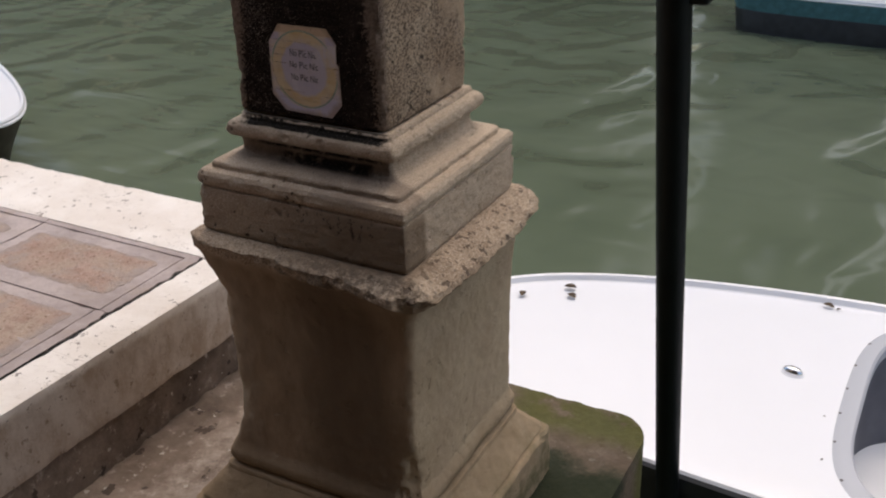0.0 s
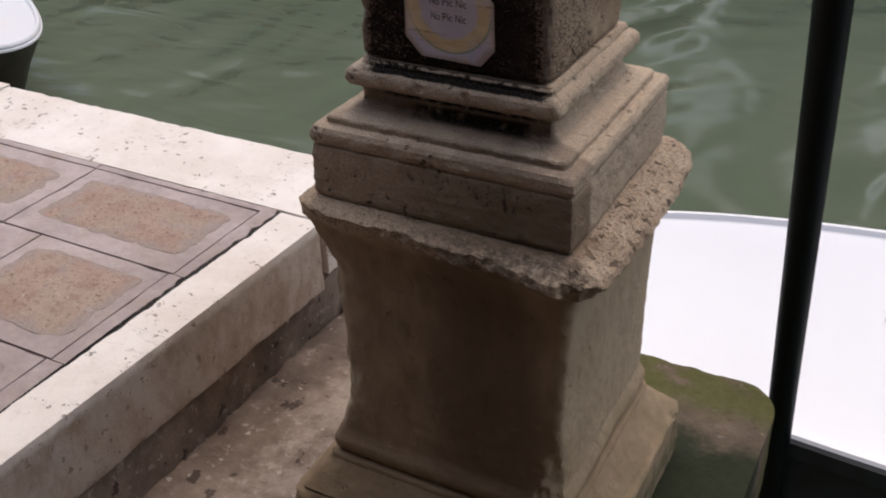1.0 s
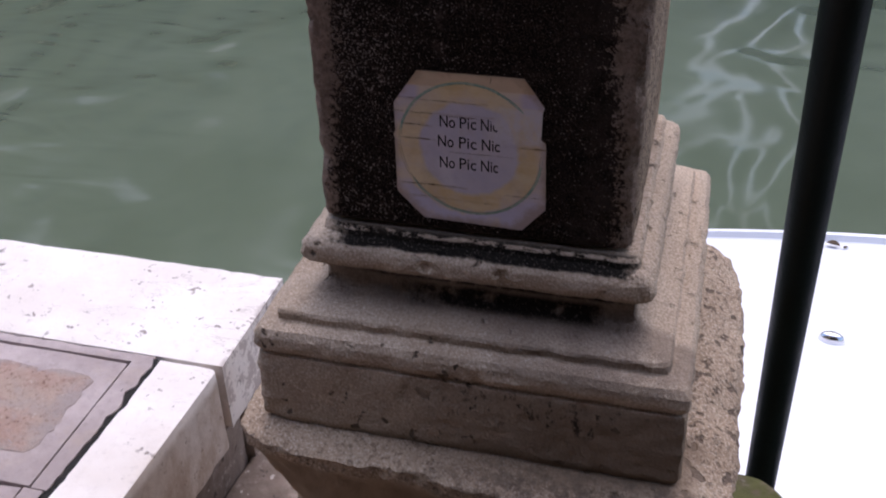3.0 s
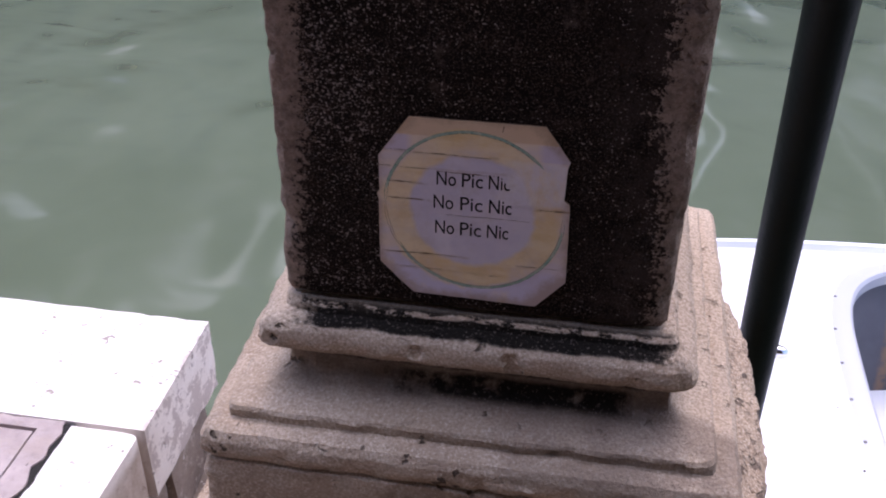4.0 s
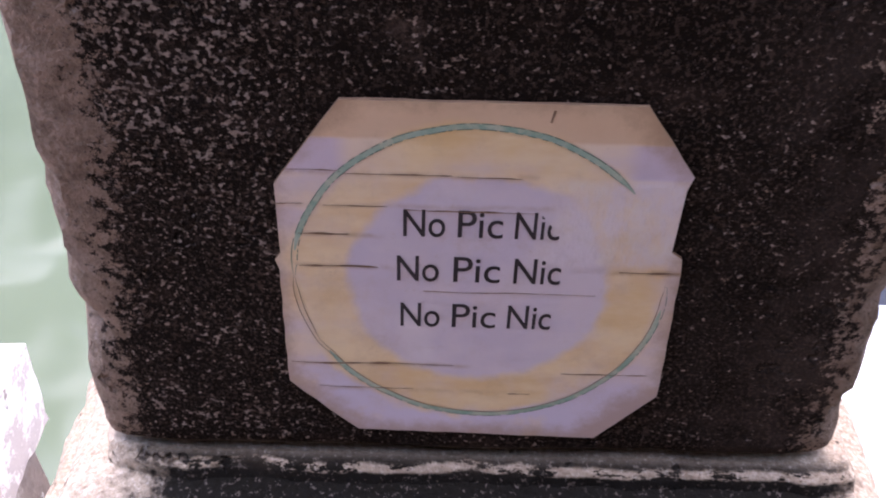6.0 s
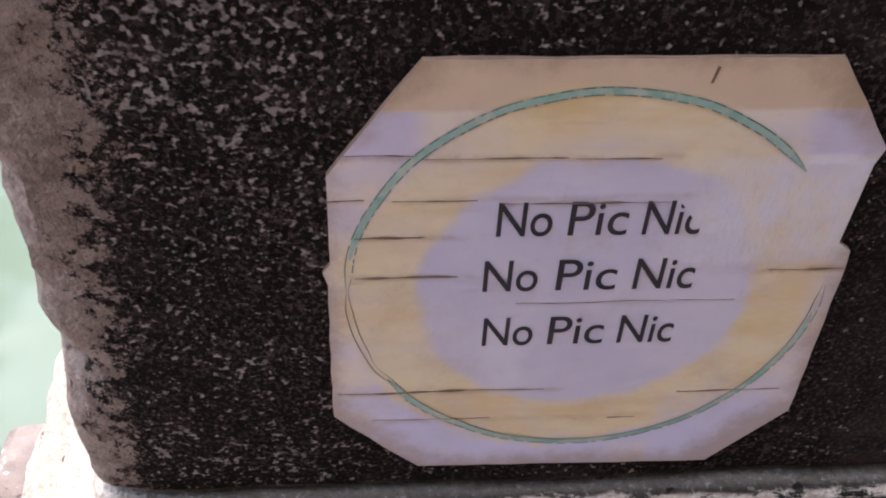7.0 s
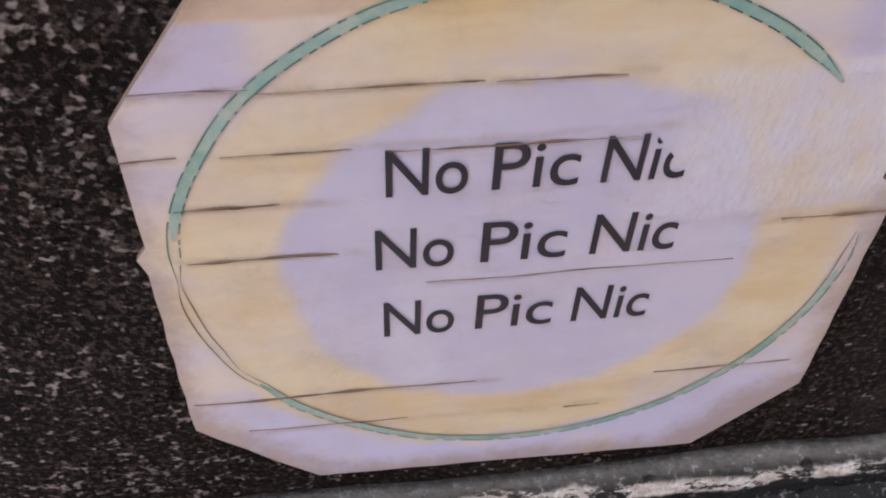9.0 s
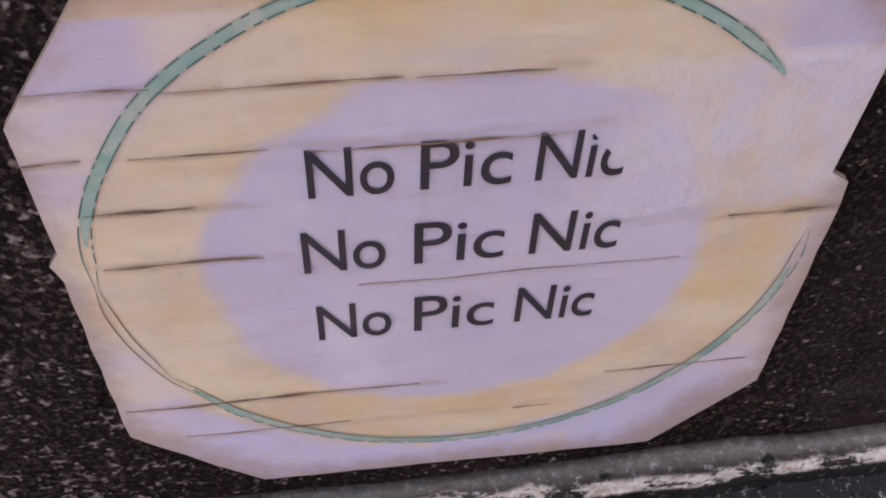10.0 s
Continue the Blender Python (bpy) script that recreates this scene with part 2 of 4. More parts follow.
def white_stone(name):
    """Worn Istrian limestone: nearly white, veined, with small dark lichen spots."""
    g = Graph(name)
    col = g.mix(g.step(g.noise(4, 6), 0.3, 0.7), (0.75, 0.675, 0.615), (0.87, 0.815, 0.77))
    col = g.mix(g.step(g.noise(45, 8, 0.75), 0.52, 0.72, 0.0, 0.35), col, (0.52, 0.45, 0.40))
    vein = g.step(g.math("ABSOLUTE", g.math("SUBTRACT", g.noise(9, 8, 0.65, g.scaled(0.5, 1.4, 1), 0.6), 0.5)), 0.012, 0.0)
    col = g.mix(g.mul(vein, 0.5, g.step(g.noise(6), 0.5, 0.65)), col, (0.33, 0.27, 0.23))
    pit = g.mul(g.step(g.noise(40, 3, 0.6), 0.63, 0.68), g.step(g.noise(6, 3), 0.40, 0.55))
    col = g.mix(g.mul(pit, 0.8), col, (0.20, 0.155, 0.13))
    x, y = g.axis(0), g.axis(1)
    peel = g.mul(g.step(x, -1.925, -1.915), g.step(y, 2.09, 2.11), g.step(g.noise(17, 6, 0.75), 0.5, 0.54))
    col = g.mix(g.mul(peel, 0.8), col, (0.45, 0.375, 0.34))
    # rusty drips and grime down the upright faces, strengthened to hold their shade too
    side = g.step(g.math("ADD", g.axis(2), g.mul(g.math("SUBTRACT", g.noise(30, 5, 0.7), 0.5), 0.03)), 0.078, 0.055)
    side = g.mul(side, g.step(y, 2.102, 2.094))
    drip = g.noise(13, 6, 0.7, g.scaled(1, 1, 0.6))
    col = g.mix(g.mul(side, g.step(drip, 0.36, 0.70, 0.45, 0.9)), col, (0.36, 0.265, 0.195))
    col = g.mix(g.mul(side, g.step(g.noise(38, 5, 0.75, g.scaled(1, 1, 0.6)), 0.60, 0.68), 0.6), col, (0.17, 0.11, 0.075))
    h = g.math("SUBTRACT", g.mul(g.noise(40, 8, 0.7), 0.6), g.mul(pit, 0.5))
    return g.done(col, 0.72, g.bump(h, 0.55, 0.006), spec=0.35)


def mortar(name):
    g = Graph(name)
    col = g.mix(g.step(g.noise(6, 6, 0.65), 0.3, 0.7), (0.34, 0.275, 0.262), (0.49, 0.41, 0.395))
    col = g.mix(g.step(g.noise(60, 6, 0.7), 0.5, 0.75, 0.0, 0.4), col, (0.18, 0.15, 0.14))
    col = g.mix(g.step(g.noise(11, 5, 0.7), 0.5, 0.7, 0.0, 0.6), col, (0.40, 0.315, 0.265))
    return g.done(col, 0.68, g.bump(g.math("ADD", g.noise(70, 6, 0.7), g.noise(15, 4)), 0.5, 0.005))


def rough_stone(name):
    """Split paving stone, pink to ochre, coarse grained; each piece a little different."""
    g = Graph(name)
    info = g.t.nodes.new("ShaderNodeObjectInfo").outputs["Random"]
    vec = g.scaled(1, 1, 1, True)
    grain = g.noise(95, 7, 0.75, vec)
    a = g.mix(info, (0.40, 0.235, 0.19), (0.43, 0.29, 0.23))
    col = g.mix(g.step(g.noise(9, 6, 0.7, vec), 0.3, 0.7), a, (0.51, 0.36, 0.30))
    col = g.mix(g.step(g.noise(5, 3, 0.6, vec), 0.4, 0.62, 0.0, 0.7), col, g.mix(info, (0.31, 0.205, 0.16), (0.50, 0.41, 0.335)))
    col = g.mix(g.step(g.noise(19, 5, 0.7, vec), 0.52, 0.66, 0.0, 0.4), col, (0.30, 0.16, 0.115))
    col = g.mix(g.step(g.noise(55, 6, 0.8, vec), 0.58, 0.66, 0.0, 0.8), col, (0.62, 0.51, 0.44))
    col = g.mix(g.step(grain, 0.55, 0.68), col, (0.51, 0.385, 0.32))
    col = g.mix(g.step(grain, 0.46, 0.34), col, (0.19, 0.105, 0.075))
    gen = g.t.nodes.new("ShaderNodeSeparateXYZ")
    g.put(gen.inputs[0], g.t.nodes.new("ShaderNodeTexCoord").outputs["Generated"])
    off = [g.math("ABSOLUTE", g.math("SUBTRACT", gen.outputs[k], 0.5)) for k in (0, 1)]
    edge = g.math("ADD", g.math("MAXIMUM", *off), g.mul(g.math("SUBTRACT", g.noise(22, 6, 0.75, vec), 0.5), 0.34))
    col = g.mix(g.step(edge, 0.36, 0.50, 0.0, 0.9), col, (0.41, 0.345, 0.325))
    col = g.mix(g.step(g.noise(8, 6, 0.7, vec), 0.54, 0.68, 0.0, 0.65), col, (0.42, 0.35, 0.325))
    return g.done(col, 0.9, g.bump(g.math("ADD", grain, g.noise(28, 6, 0.7, vec)), 0.9, 0.008), spec=0.2)


def landing_stone(name):
    g = Graph(name)
    x, y, z = g.axis(0), g.axis(1), g.axis(2)
    col = g.mix(g.step(g.noise(5, 7, 0.7), 0.3, 0.7), (0.17, 0.128, 0.103), (0.34, 0.272, 0.228))
    col = g.mix(g.step(g.noise(24, 7, 0.75), 0.55, 0.66, 0.0, 0.8), col, (0.50, 0.43, 0.375))
    col = g.mix(g.step(g.noise(2.6, 4, 0.6), 0.48, 0.64, 0.0, 0.6), col, (0.085, 0.062, 0.05))
    col = g.mix(g.step(g.noise(33, 2, 0.5, g.scaled(1, 1.2, 1)), 0.69, 0.72, 0.0, 0.8), col, (0.55, 0.50, 0.45))
    col = g.mix(g.step(g.noise(19, 3, 0.6), 0.63, 0.68, 0.0, 0.8), col, (0.05, 0.036, 0.03))
    col = g.mix(g.mul(g.step(x, -1.36, -1.34), 0.75), col, g.mix(g.step(g.noise(8, 7, 0.7), 0.3, 0.7), (0.075, 0.053, 0.034), (0.155, 0.112, 0.074)))
    worn = g.mul(g.band(g.math("ADD", x, g.mul(g.noise(6, 5, 0.7), 0.2)), -1.68, -1.30, 0.06), g.step(y, 1.2, 1.6), g.step(x, -1.34, -1.37), g.step(g.noise(12, 6, 0.7), 0.35, 0.6))
    col = g.mix(g.mul(worn, 0.8), col, g.mix(g.noise(75, 5, 0.7), (0.30, 0.24, 0.20), (0.58, 0.49, 0.43)))
    moss = g.mul(g.step(x, -1.25, -1.1), g.step(g.noise(6.5, 6, 0.7), 0.38, 0.52), g.step(g.math("ADD", y, g.mul(g.noise(7), 0.12)), 2.33, 2.43))
    col = g.mix(g.mul(moss, 0.85), col, g.mix(g.noise(40), (0.055, 0.06, 0.014), (0.13, 0.13, 0.042)))
    wavy = g.noise(9, 6, 0.7)
    wet = g.mul(g.step(g.math("ADD", x, g.mul(wavy, 0.25)), -1.08, -0.95), g.step(g.math("ADD", y, g.mul(wavy, 0.3)), 2.44, 2.30))
    wet = g.mul(wet, g.step(g.math("ADD", y, g.mul(wavy, 0.2)), 1.78, 1.98))
    col = g.mix(g.mul(wet, 0.95), col, g.mix(g.noise(30, 6, 0.7), (0.010, 0.018, 0.010), (0.035, 0.042, 0.022)))
    h = g.math("ADD", g.noise(60, 7, 0.7), g.noise(9, 5))
    return g.done(col, g.step(g.noise(4), 0.35, 0.65, 0.65, 0.95), g.bump(h, 0.6, 0.008), spec=0.15)


def water_mat():
    """Murky green water: a smooth mirror over silt, bent by slow swell and small wavelets."""
    g = Graph("canal_water")
    col = g.mix(g.step(g.noise(0.5, 4), 0.3, 0.7), (0.092, 0.115, 0.072), (0.114, 0.139, 0.092))
    swell = g.noise(0.9, 0.0, 0.4, g.scaled(1.0, 0.8, 1), 1.8)
    wavelet = g.noise(3.0, 0.0, 0.4, None, 1.0)
    # a livelier patch where the wash of passing boats runs along the quay
    wash = g.mul(g.step(g.axis(0), -3.2, -5.5), g.noise(1.0, 1.0, 0.4, g.scaled(1.1, 3.0, 1), 1.2), 0.3)
    n = g.bump(g.math("ADD", g.math("ADD", swell, g.mul(wavelet, 0.13)), wash), 0.45, 0.22)
    g.b.inputs["IOR"].default_value = 1.33
    return g.done(col, 0.20, n)


def gelcoat(name, color):
    g = Graph(name)
    col = g.mix(g.step(g.noise(3, 6), 0.3, 0.75), color, tuple(c * 0.985 for c in color))
    col = g.mix(g.step(g.noise(90, 4, 0.7), 0.74, 0.80, 0.0, 0.06), col, tuple(c * 0.6 for c in color))
    return g.done(col, g.step(g.noise(2.2, 3), 0.3, 0.7, 0.30, 0.36))


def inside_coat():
    """Dark cockpit paint holding its shade, with a rust run on its far side."""
    g = Graph("cockpit_shade_paint")
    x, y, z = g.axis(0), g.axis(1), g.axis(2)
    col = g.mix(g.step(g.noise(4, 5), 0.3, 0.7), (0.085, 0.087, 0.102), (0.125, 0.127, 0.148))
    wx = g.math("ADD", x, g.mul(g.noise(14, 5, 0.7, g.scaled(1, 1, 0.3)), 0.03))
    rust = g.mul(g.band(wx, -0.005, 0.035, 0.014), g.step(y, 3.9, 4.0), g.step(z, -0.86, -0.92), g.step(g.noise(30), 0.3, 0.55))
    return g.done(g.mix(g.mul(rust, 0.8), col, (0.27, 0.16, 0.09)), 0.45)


def paper_mat():
    """Sun-bleached printed paper on boards: yellow annulus, lilac disc, peach top strip, tape over one side."""
    g = Graph("notice_paper")
    x, z = g.axis(0), g.axis(2)
    w = g.math("SUBTRACT", g.noise(45, 5, 0.6), 0.5)
    dx, dz = g.math("SUBTRACT", x, -1.289), g.math("SUBTRACT", z, 0.8796)
    r = g.math("SQRT", g.math("ADD", g.mul(dx, dx), g.mul(dz, dz)))
    r = g.math("ADD", r, g.mul(w, 0.012))
    r = g.math("ADD", r, g.mul(g.math("SUBTRACT", g.noise(16, 2, 0.5), 0.5), 0.012))
    lilac, cream = (0.67, 0.58, 0.62), (0.785, 0.655, 0.53)
    # cream and lilac bleaching, in strips between the folds
    strip = g.noise(1.0, 2, 0.5, g.scaled(9, 1, 62))
    strip = g.math("ADD", strip, g.mul(w, 0.5))
    ground = g.mix(g.step(strip, 0.30, 0.60), lilac, cream)
    ground = g.mix(g.mul(g.step(z, 0.845, 0.815), g.step(g.noise(24, 4, 0.6), 0.34, 0.52)), ground, (0.66, 0.61, 0.75))
    ground = g.mix(g.mul(g.step(g.math("ABSOLUTE", dx), 0.050, 0.060), g.band(z, 0.934, 0.950, 0.001)), ground, (0.63, 0.545, 0.64))
    top = g.step(g.math("ADD", z, g.mul(w, 0.003)), 0.9490, 0.9510)
    ground = g.mix(top, ground, g.mix(g.noise(30, 4), (0.64, 0.455, 0.295), (0.74, 0.56, 0.39)))
    ring = g.mul(g.band(r, 0.050, 0.0775, 0.0035), g.step(g.noise(20, 4), 0.28, 0.58, 0.3, 0.95))
    yellow = g.mix(g.step(g.noise(38, 4, 0.6, g.scaled(0.6, 1, 1.4)), 0.35, 0.65), (0.76, 0.555, 0.27), (0.84, 0.68, 0.42))
    col = g.mix(ring, ground, yellow)
    # the disc reaches up to the second fold only
    disc = g.mul(g.step(r, 0.0575, 0.0515), g.step(z, 0.9345, 0.9325))
    col = g.mix(disc, col, g.mix(g.step(g.noise(24, 4, 0.6), 0.35, 0.65), (0.61, 0.55, 0.655), (0.68, 0.61, 0.675)))
    smudge = g.mul(g.band(g.math("ADD", x, g.mul(w, 0.01)), -1.322, -1.308, 0.004), g.band(z, 0.832, 0.866, 0.006))
    col = g.mix(g.mul(smudge, 0.35), col, (0.80, 0.75, 0.78))
    tape = g.mul(g.step(g.math("ADD", x, g.mul(w, 0.02)), -1.272, -1.252), g.band(g.math("ADD", z, g.mul(w, 0.008)), 0.8905, 0.933, 0.003))
    crinkle = g.noise(150, 5, 0.7, g.scaled(1.0, 1, 0.45))
    col = g.mix(g.mul(tape, g.step(crinkle, 0.35, 0.62, 0.45, 0.8)), col, g.mix(g.step(g.noise(30, 3), 0.4, 0.6), (0.78, 0.72, 0.65), (0.72, 0.67, 0.74)))
    soil = g.math("ADD", g.step(g.noise(28, 7, 0.75), 0.48, 0.75, 0.0, 0.32), g.mul(g.step(g.noise(110, 4, 0.7), 0.6, 0.72), 0.18))
    col = g.mix(soil, col, (0.46, 0.34, 0.23))
    # brown stain and soft shadow painted along each fold
    for zf, x0, x1, k in ((0.934, -1.375, -1.268, 0.30), (0.919, -1.375, -1.262, 0.22), (0.904, -1.362, -1.330, 0.35), (0.888, -1.368, -1.325, 0.30), (0.8882, -1.236, -1.2, 0.45), (0.832, -1.375, -1.292, 0.32), (0.8165, -1.36, -1.262, 0.2)):
        near = g.mul(g.band(g.math("ADD", z, g.mul(w, 0.004)), zf - 0.0009, zf + 0.0009, 0.0013), g.band(x, x0, x1, 0.004), g.step(g.noise(70, 4, 0.7), 0.36, 0.6), k * 1.5)
        col = g.mix(near, col, (0.38, 0.25, 0.15))
    rim = g.math("MAXIMUM", g.math("MAXIMUM", g.mul(g.math("ABSOLUTE", dx), 1 / 0.0822), g.mul(g.math("ABSOLUTE", dz), 1 / 0.0893)),
                 g.mul(g.math("ADD", g.math("ABSOLUTE", dx), g.math("ABSOLUTE", dz)), 1 / 0.138))
    rim = g.math("ADD", rim, g.mul(g.math("SUBTRACT", g.noise(70, 6, 0.75), 0.5), 0.22))
    col = g.mix(g.step(rim, 0.90, 1.04, 0.0, 0.7), col, (0.36, 0.24, 0.15))
    relief = g.math("ADD", g.noise(90, 5, 0.6, g.scaled(0.25, 1, 1)), g.mul(g.noise(30, 4, 0.6, g.scaled(0.7, 1, 1)), 2.0))
    n = g.bump(relief, 0.26, 0.002)
    n = g.bump(g.mul(tape, crinkle), 0.35, 0.0016, n)
    return g.done(col, g.step(tape, 0.0, 1.0, 0.5, 0.30), n)


def ink_ring():
    """Green print, bleached to the paper's cream in places."""
    g = Graph("ring_ink")
    col = g.mix(g.step(g.noise(60, 3), 0.35, 0.65), (0.23, 0.40, 0.31), (0.37, 0.50, 0.41))
    col = g.mix(g.step(g.noise(85, 5, 0.7), 0.42, 0.66, 0.0, 0.7), col, (0.60, 0.60, 0.46))
    return g.done(col, 0.55)


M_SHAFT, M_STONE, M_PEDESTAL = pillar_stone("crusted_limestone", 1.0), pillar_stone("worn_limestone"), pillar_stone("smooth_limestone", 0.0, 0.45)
M_WHITE, M_MORTAR, M_ROUGH, M_LAND = white_stone("istrian_stone"), mortar("grey_mortar"), rough_stone("split_stone"), landing_stone("landing_stone")
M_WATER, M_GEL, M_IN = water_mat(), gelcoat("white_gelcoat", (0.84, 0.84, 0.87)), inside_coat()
M_GREYRIM = gelcoat("grey_rim", (0.50, 0.51, 0.55))
M_BLACK = plain("black_paint", (0.004, 0.006, 0.006), 0.5, 0.0, 0.3, 9, 0.002)
M_BLACK.node_tree.nodes["Principled BSDF"].inputs["Specular IOR Level"].default_value = 0.15
M_RUBBER = plain("dark_rubber", (0.025, 0.026, 0.03), 0.6, 0, 0.3, 12, 0.002)
M_HULL = plain("dark_brown_hull", (0.055, 0.042, 0.036), 0.6, 0, 0.25, 10, 0.002)
M_CHROME = plain("chrome", (0.75, 0.75, 0.77), 0.12, 1.0, 0.05)
M_CYAN = plain("blue_green_paint", (0.065, 0.175, 0.205), 0.45, 0, 0.2)
M_LEAF = plain("dry_leaf", (0.09, 0.06, 0.035), 0.8, 0, 0.35, 60)
M_GREENLEAF = plain("green_leaf", (0.22, 0.27, 0.05), 0.6, 0, 0.3, 60)
M_PAPER, M_RING = paper_mat(), ink_ring()
M_RINGEDGE = plain("ring_edge_ink", (0.10, 0.19, 0.15), 0.6, 0, 0.3, 80)
M_INK = plain("black_ink", (0.018, 0.014, 0.022), 0.6, 0, 0.25, 80)
M_CREASE = plain("brown_crease", (0.21, 0.13, 0.08), 0.8, 0, 0.3, 80)
M_PLASTER = plain("ochre_plaster", (0.52, 0.45, 0.35), 0.9, 0, 0.25, 0.6, 0.01)
M_DARKWALL = plain("dark_plaster", (0.13, 0.10, 0.08), 0.9, 0, 0.25, 0.8, 0.01)
M_PALE = plain("pale_trim", (0.78, 0.76, 0.71), 0.8, 0, 0.15, 2.0)
M_PANE = plain("dark_pane", (0.03, 0.035, 0.04), 0.15, 0, 0.2)
M_SCREW = plain("dull_screw", (0.16, 0.15, 0.15), 0.4, 0.7, 0.2)


# ---- mesh helpers ----
def mesh_of(name, verts, faces, material, smooth=False):
    me = bpy.data.meshes.new(name)
    me.from_pydata([tuple(v) for v in verts], [], faces)
    me.materials.append(material)
    if smooth:
        bm = bmesh.new()
        bm.from_mesh(me)
        for face in bm.faces:
            face.smooth = True
        for e in bm.edges:
            e.smooth = len(e.link_faces) != 2 or e.calc_face_angle(0.0) < 0.55
        bm.to_mesh(me)
        bm.free()
    me.update()
    return me


def part(name, me, parent=None, label=""):
    ob = new(name, me)
    ob.parent = parent
    return tagged(ob, label)


def thing(name, label, category, at=(0, 0, 0), group="", kind=""):
    ob = new(name)
    ob.location = at
    ob.empty_display_size = 0.05
    return tagged(ob, label, category, group, kind)


def box(x0, x1, y0, y1, z0, z1, bevel=0.0, seg=2):
    bm = bmesh.new()
    bmesh.ops.create_cube(bm, size=1)
    for v in bm.verts:
        v.co = Vector(((x0 + x1) / 2 + v.co.x * (x1 - x0), (y0 + y1) / 2 + v.co.y * (y1 - y0), (z0 + z1) / 2 + v.co.z * (z1 - z0)))
    if bevel:
        bmesh.ops.bevel(bm, geom=bm.edges[:], offset=bevel, segments=seg, profile=0.5, affect="EDGES")
    return bm


def from_bm(bm, name, material, smooth=False):
    me = bpy.data.meshes.new(name)
    bm.normal_update()
    bm.to_mesh(me)
    bm.free()
    me.materials.append(material)
    if smooth:
        me.polygons.foreach_set("use_smooth", [True] * len(me.polygons))
    return me


def rough_block(x0, x1, y0, y1, z0, z1, cell, wear, chip, seed, skew=0.0, corner=0.0):
    """A stone block of small faces with rounded, chipped arrises. skew shifts x with y."""
    nx, ny, nz = (max(2, round((b - a) / cell)) for a, b in ((x0, x1), (y0, y1), (z0, z1)))
    index, verts, faces = {}, [], []

    def vid(i, j, k):
        if (i, j, k) not in index:
            p = Vector((x0 + (x1 - x0) * i / nx, y0 + (y1 - y0) * j / ny, z0 + (z1 - z0) * k / nz))
            n = Vector(((i == nx) - (i == 0), (j == ny) - (j == 0), (k == nz) - (k == 0)))
            edges = sum(1 for c in n if c)
            q = p + Vector((seed, seed * 2.3, 0))
            push = wear * noise.fractal(q * 9, 1.0, 2.0, 4)
            if edges > 1:
                push -= chip * (0.5 + max(0.0, noise.fractal(q * 22, 1.0, 2.0, 4)) * 1.6)
            p = p + n.normalized() * push
            if corner and p.x > x1 - corner and p.y > y1 - corner:
                d = Vector((p.x - x1 + corner, p.y - y1 + corner))
                p.x, p.y = Vector((x1 - corner, y1 - corner)) + d.normalized() * max(abs(d.x), abs(d.y))
            p.x += skew * (p.y - y1)
            index[(i, j, k)] = len(verts)
            verts.append(p)
        return index[(i, j, k)]

    for a in range(nx):
        for b in range(ny):
            faces.append((vid(a, b, nz), vid(a + 1, b, nz), vid(a + 1, b + 1, nz), vid(a, b + 1, nz)))
            faces.append((vid(a, b, 0), vid(a, b + 1, 0), vid(a + 1, b + 1, 0), vid(a + 1, b, 0)))
    for a in range(nx):
        for c in range(nz):
            faces.append((vid(a, 0, c), vid(a + 1, 0, c), vid(a + 1, 0, c + 1), vid(a, 0, c + 1)))
            faces.append((vid(a, ny, c), vid(a, ny, c + 1), vid(a + 1, ny, c + 1), vid(a + 1, ny, c)))
    for b in range(ny):
        for c in range(nz):
            faces.append((vid(0, b, c), vid(0, b, c + 1), vid(0, b + 1, c + 1), vid(0, b + 1, c)))
            faces.append((vid(nx, b, c), vid(nx, b + 1, c), vid(nx, b + 1, c + 1), vid(nx, b, c + 1)))
    return verts, faces


# ---- the pillar ----
def square_loft(profile, n, step, shape):
    """Rings of a square plan, 4*n points each, through (half width, z, corner power).
    shape(p, a, b) moves each point; a, b in -1..1 tell its place on the square."""
    rows = [profile[0]]
    for q in profile[1:]:
        p = rows[-1]
        k = max(1, math.ceil(math.hypot(q[0] - p[0], q[1] - p[1]) / step))
        rows += [tuple(p[c] + (q[c] - p[c]) * i / k for c in range(3)) for i in range(1, k + 1)]
    ring = []
    for i in range(n):
        u = math.tan((2 * i / n - 1) * 0.72) / math.tan(0.72)
        ring.append((u, -1.0))
    ring += [(-b, a) for a, b in ring] + [(-a, -b) for a, b in ring] + [(b, -a) for a, b in ring]
    verts, faces, m = [], [], 4 * n
    for h, z, p in rows:
        for a, b in ring:
            s = h / (abs(a) ** p + abs(b) ** p) ** (1 / p)
            verts.append(shape(Vector((PX + a * s, PY + b * s, z)), a, b, h))
    for r in range(len(rows) - 1):
        for i in range(m):
            j = (i + 1) % m
            faces.append((r * m + i, (r + 1) * m + i, (r + 1) * m + j, r * m + j))
    faces.append(tuple(range(m)))
    faces.append(tuple(reversed(range((len(rows) - 1) * m, len(rows) * m))))
    return verts, faces


def fract(p, s, o=4):
    return noise.fractal(p * s, 1.0, 2.0, o)


def chip_list(count, seed, where, r0, r1):
    """Seeded balls along an edge; what lies in one is broken away."""
    rnd = random.Random(seed)
    return [(Vector(where(rnd)), rnd.uniform(r0, r1)) for _ in range(count)]


def broken(p, out, chips):
    for c, r in chips:
        d = p - c
        if d.length_squared < r * r:
            k = d.dot(out)
            p = p - out * min(0.55 * r, k + math.sqrt(k * k - d.length_squared + r * r))
    return p


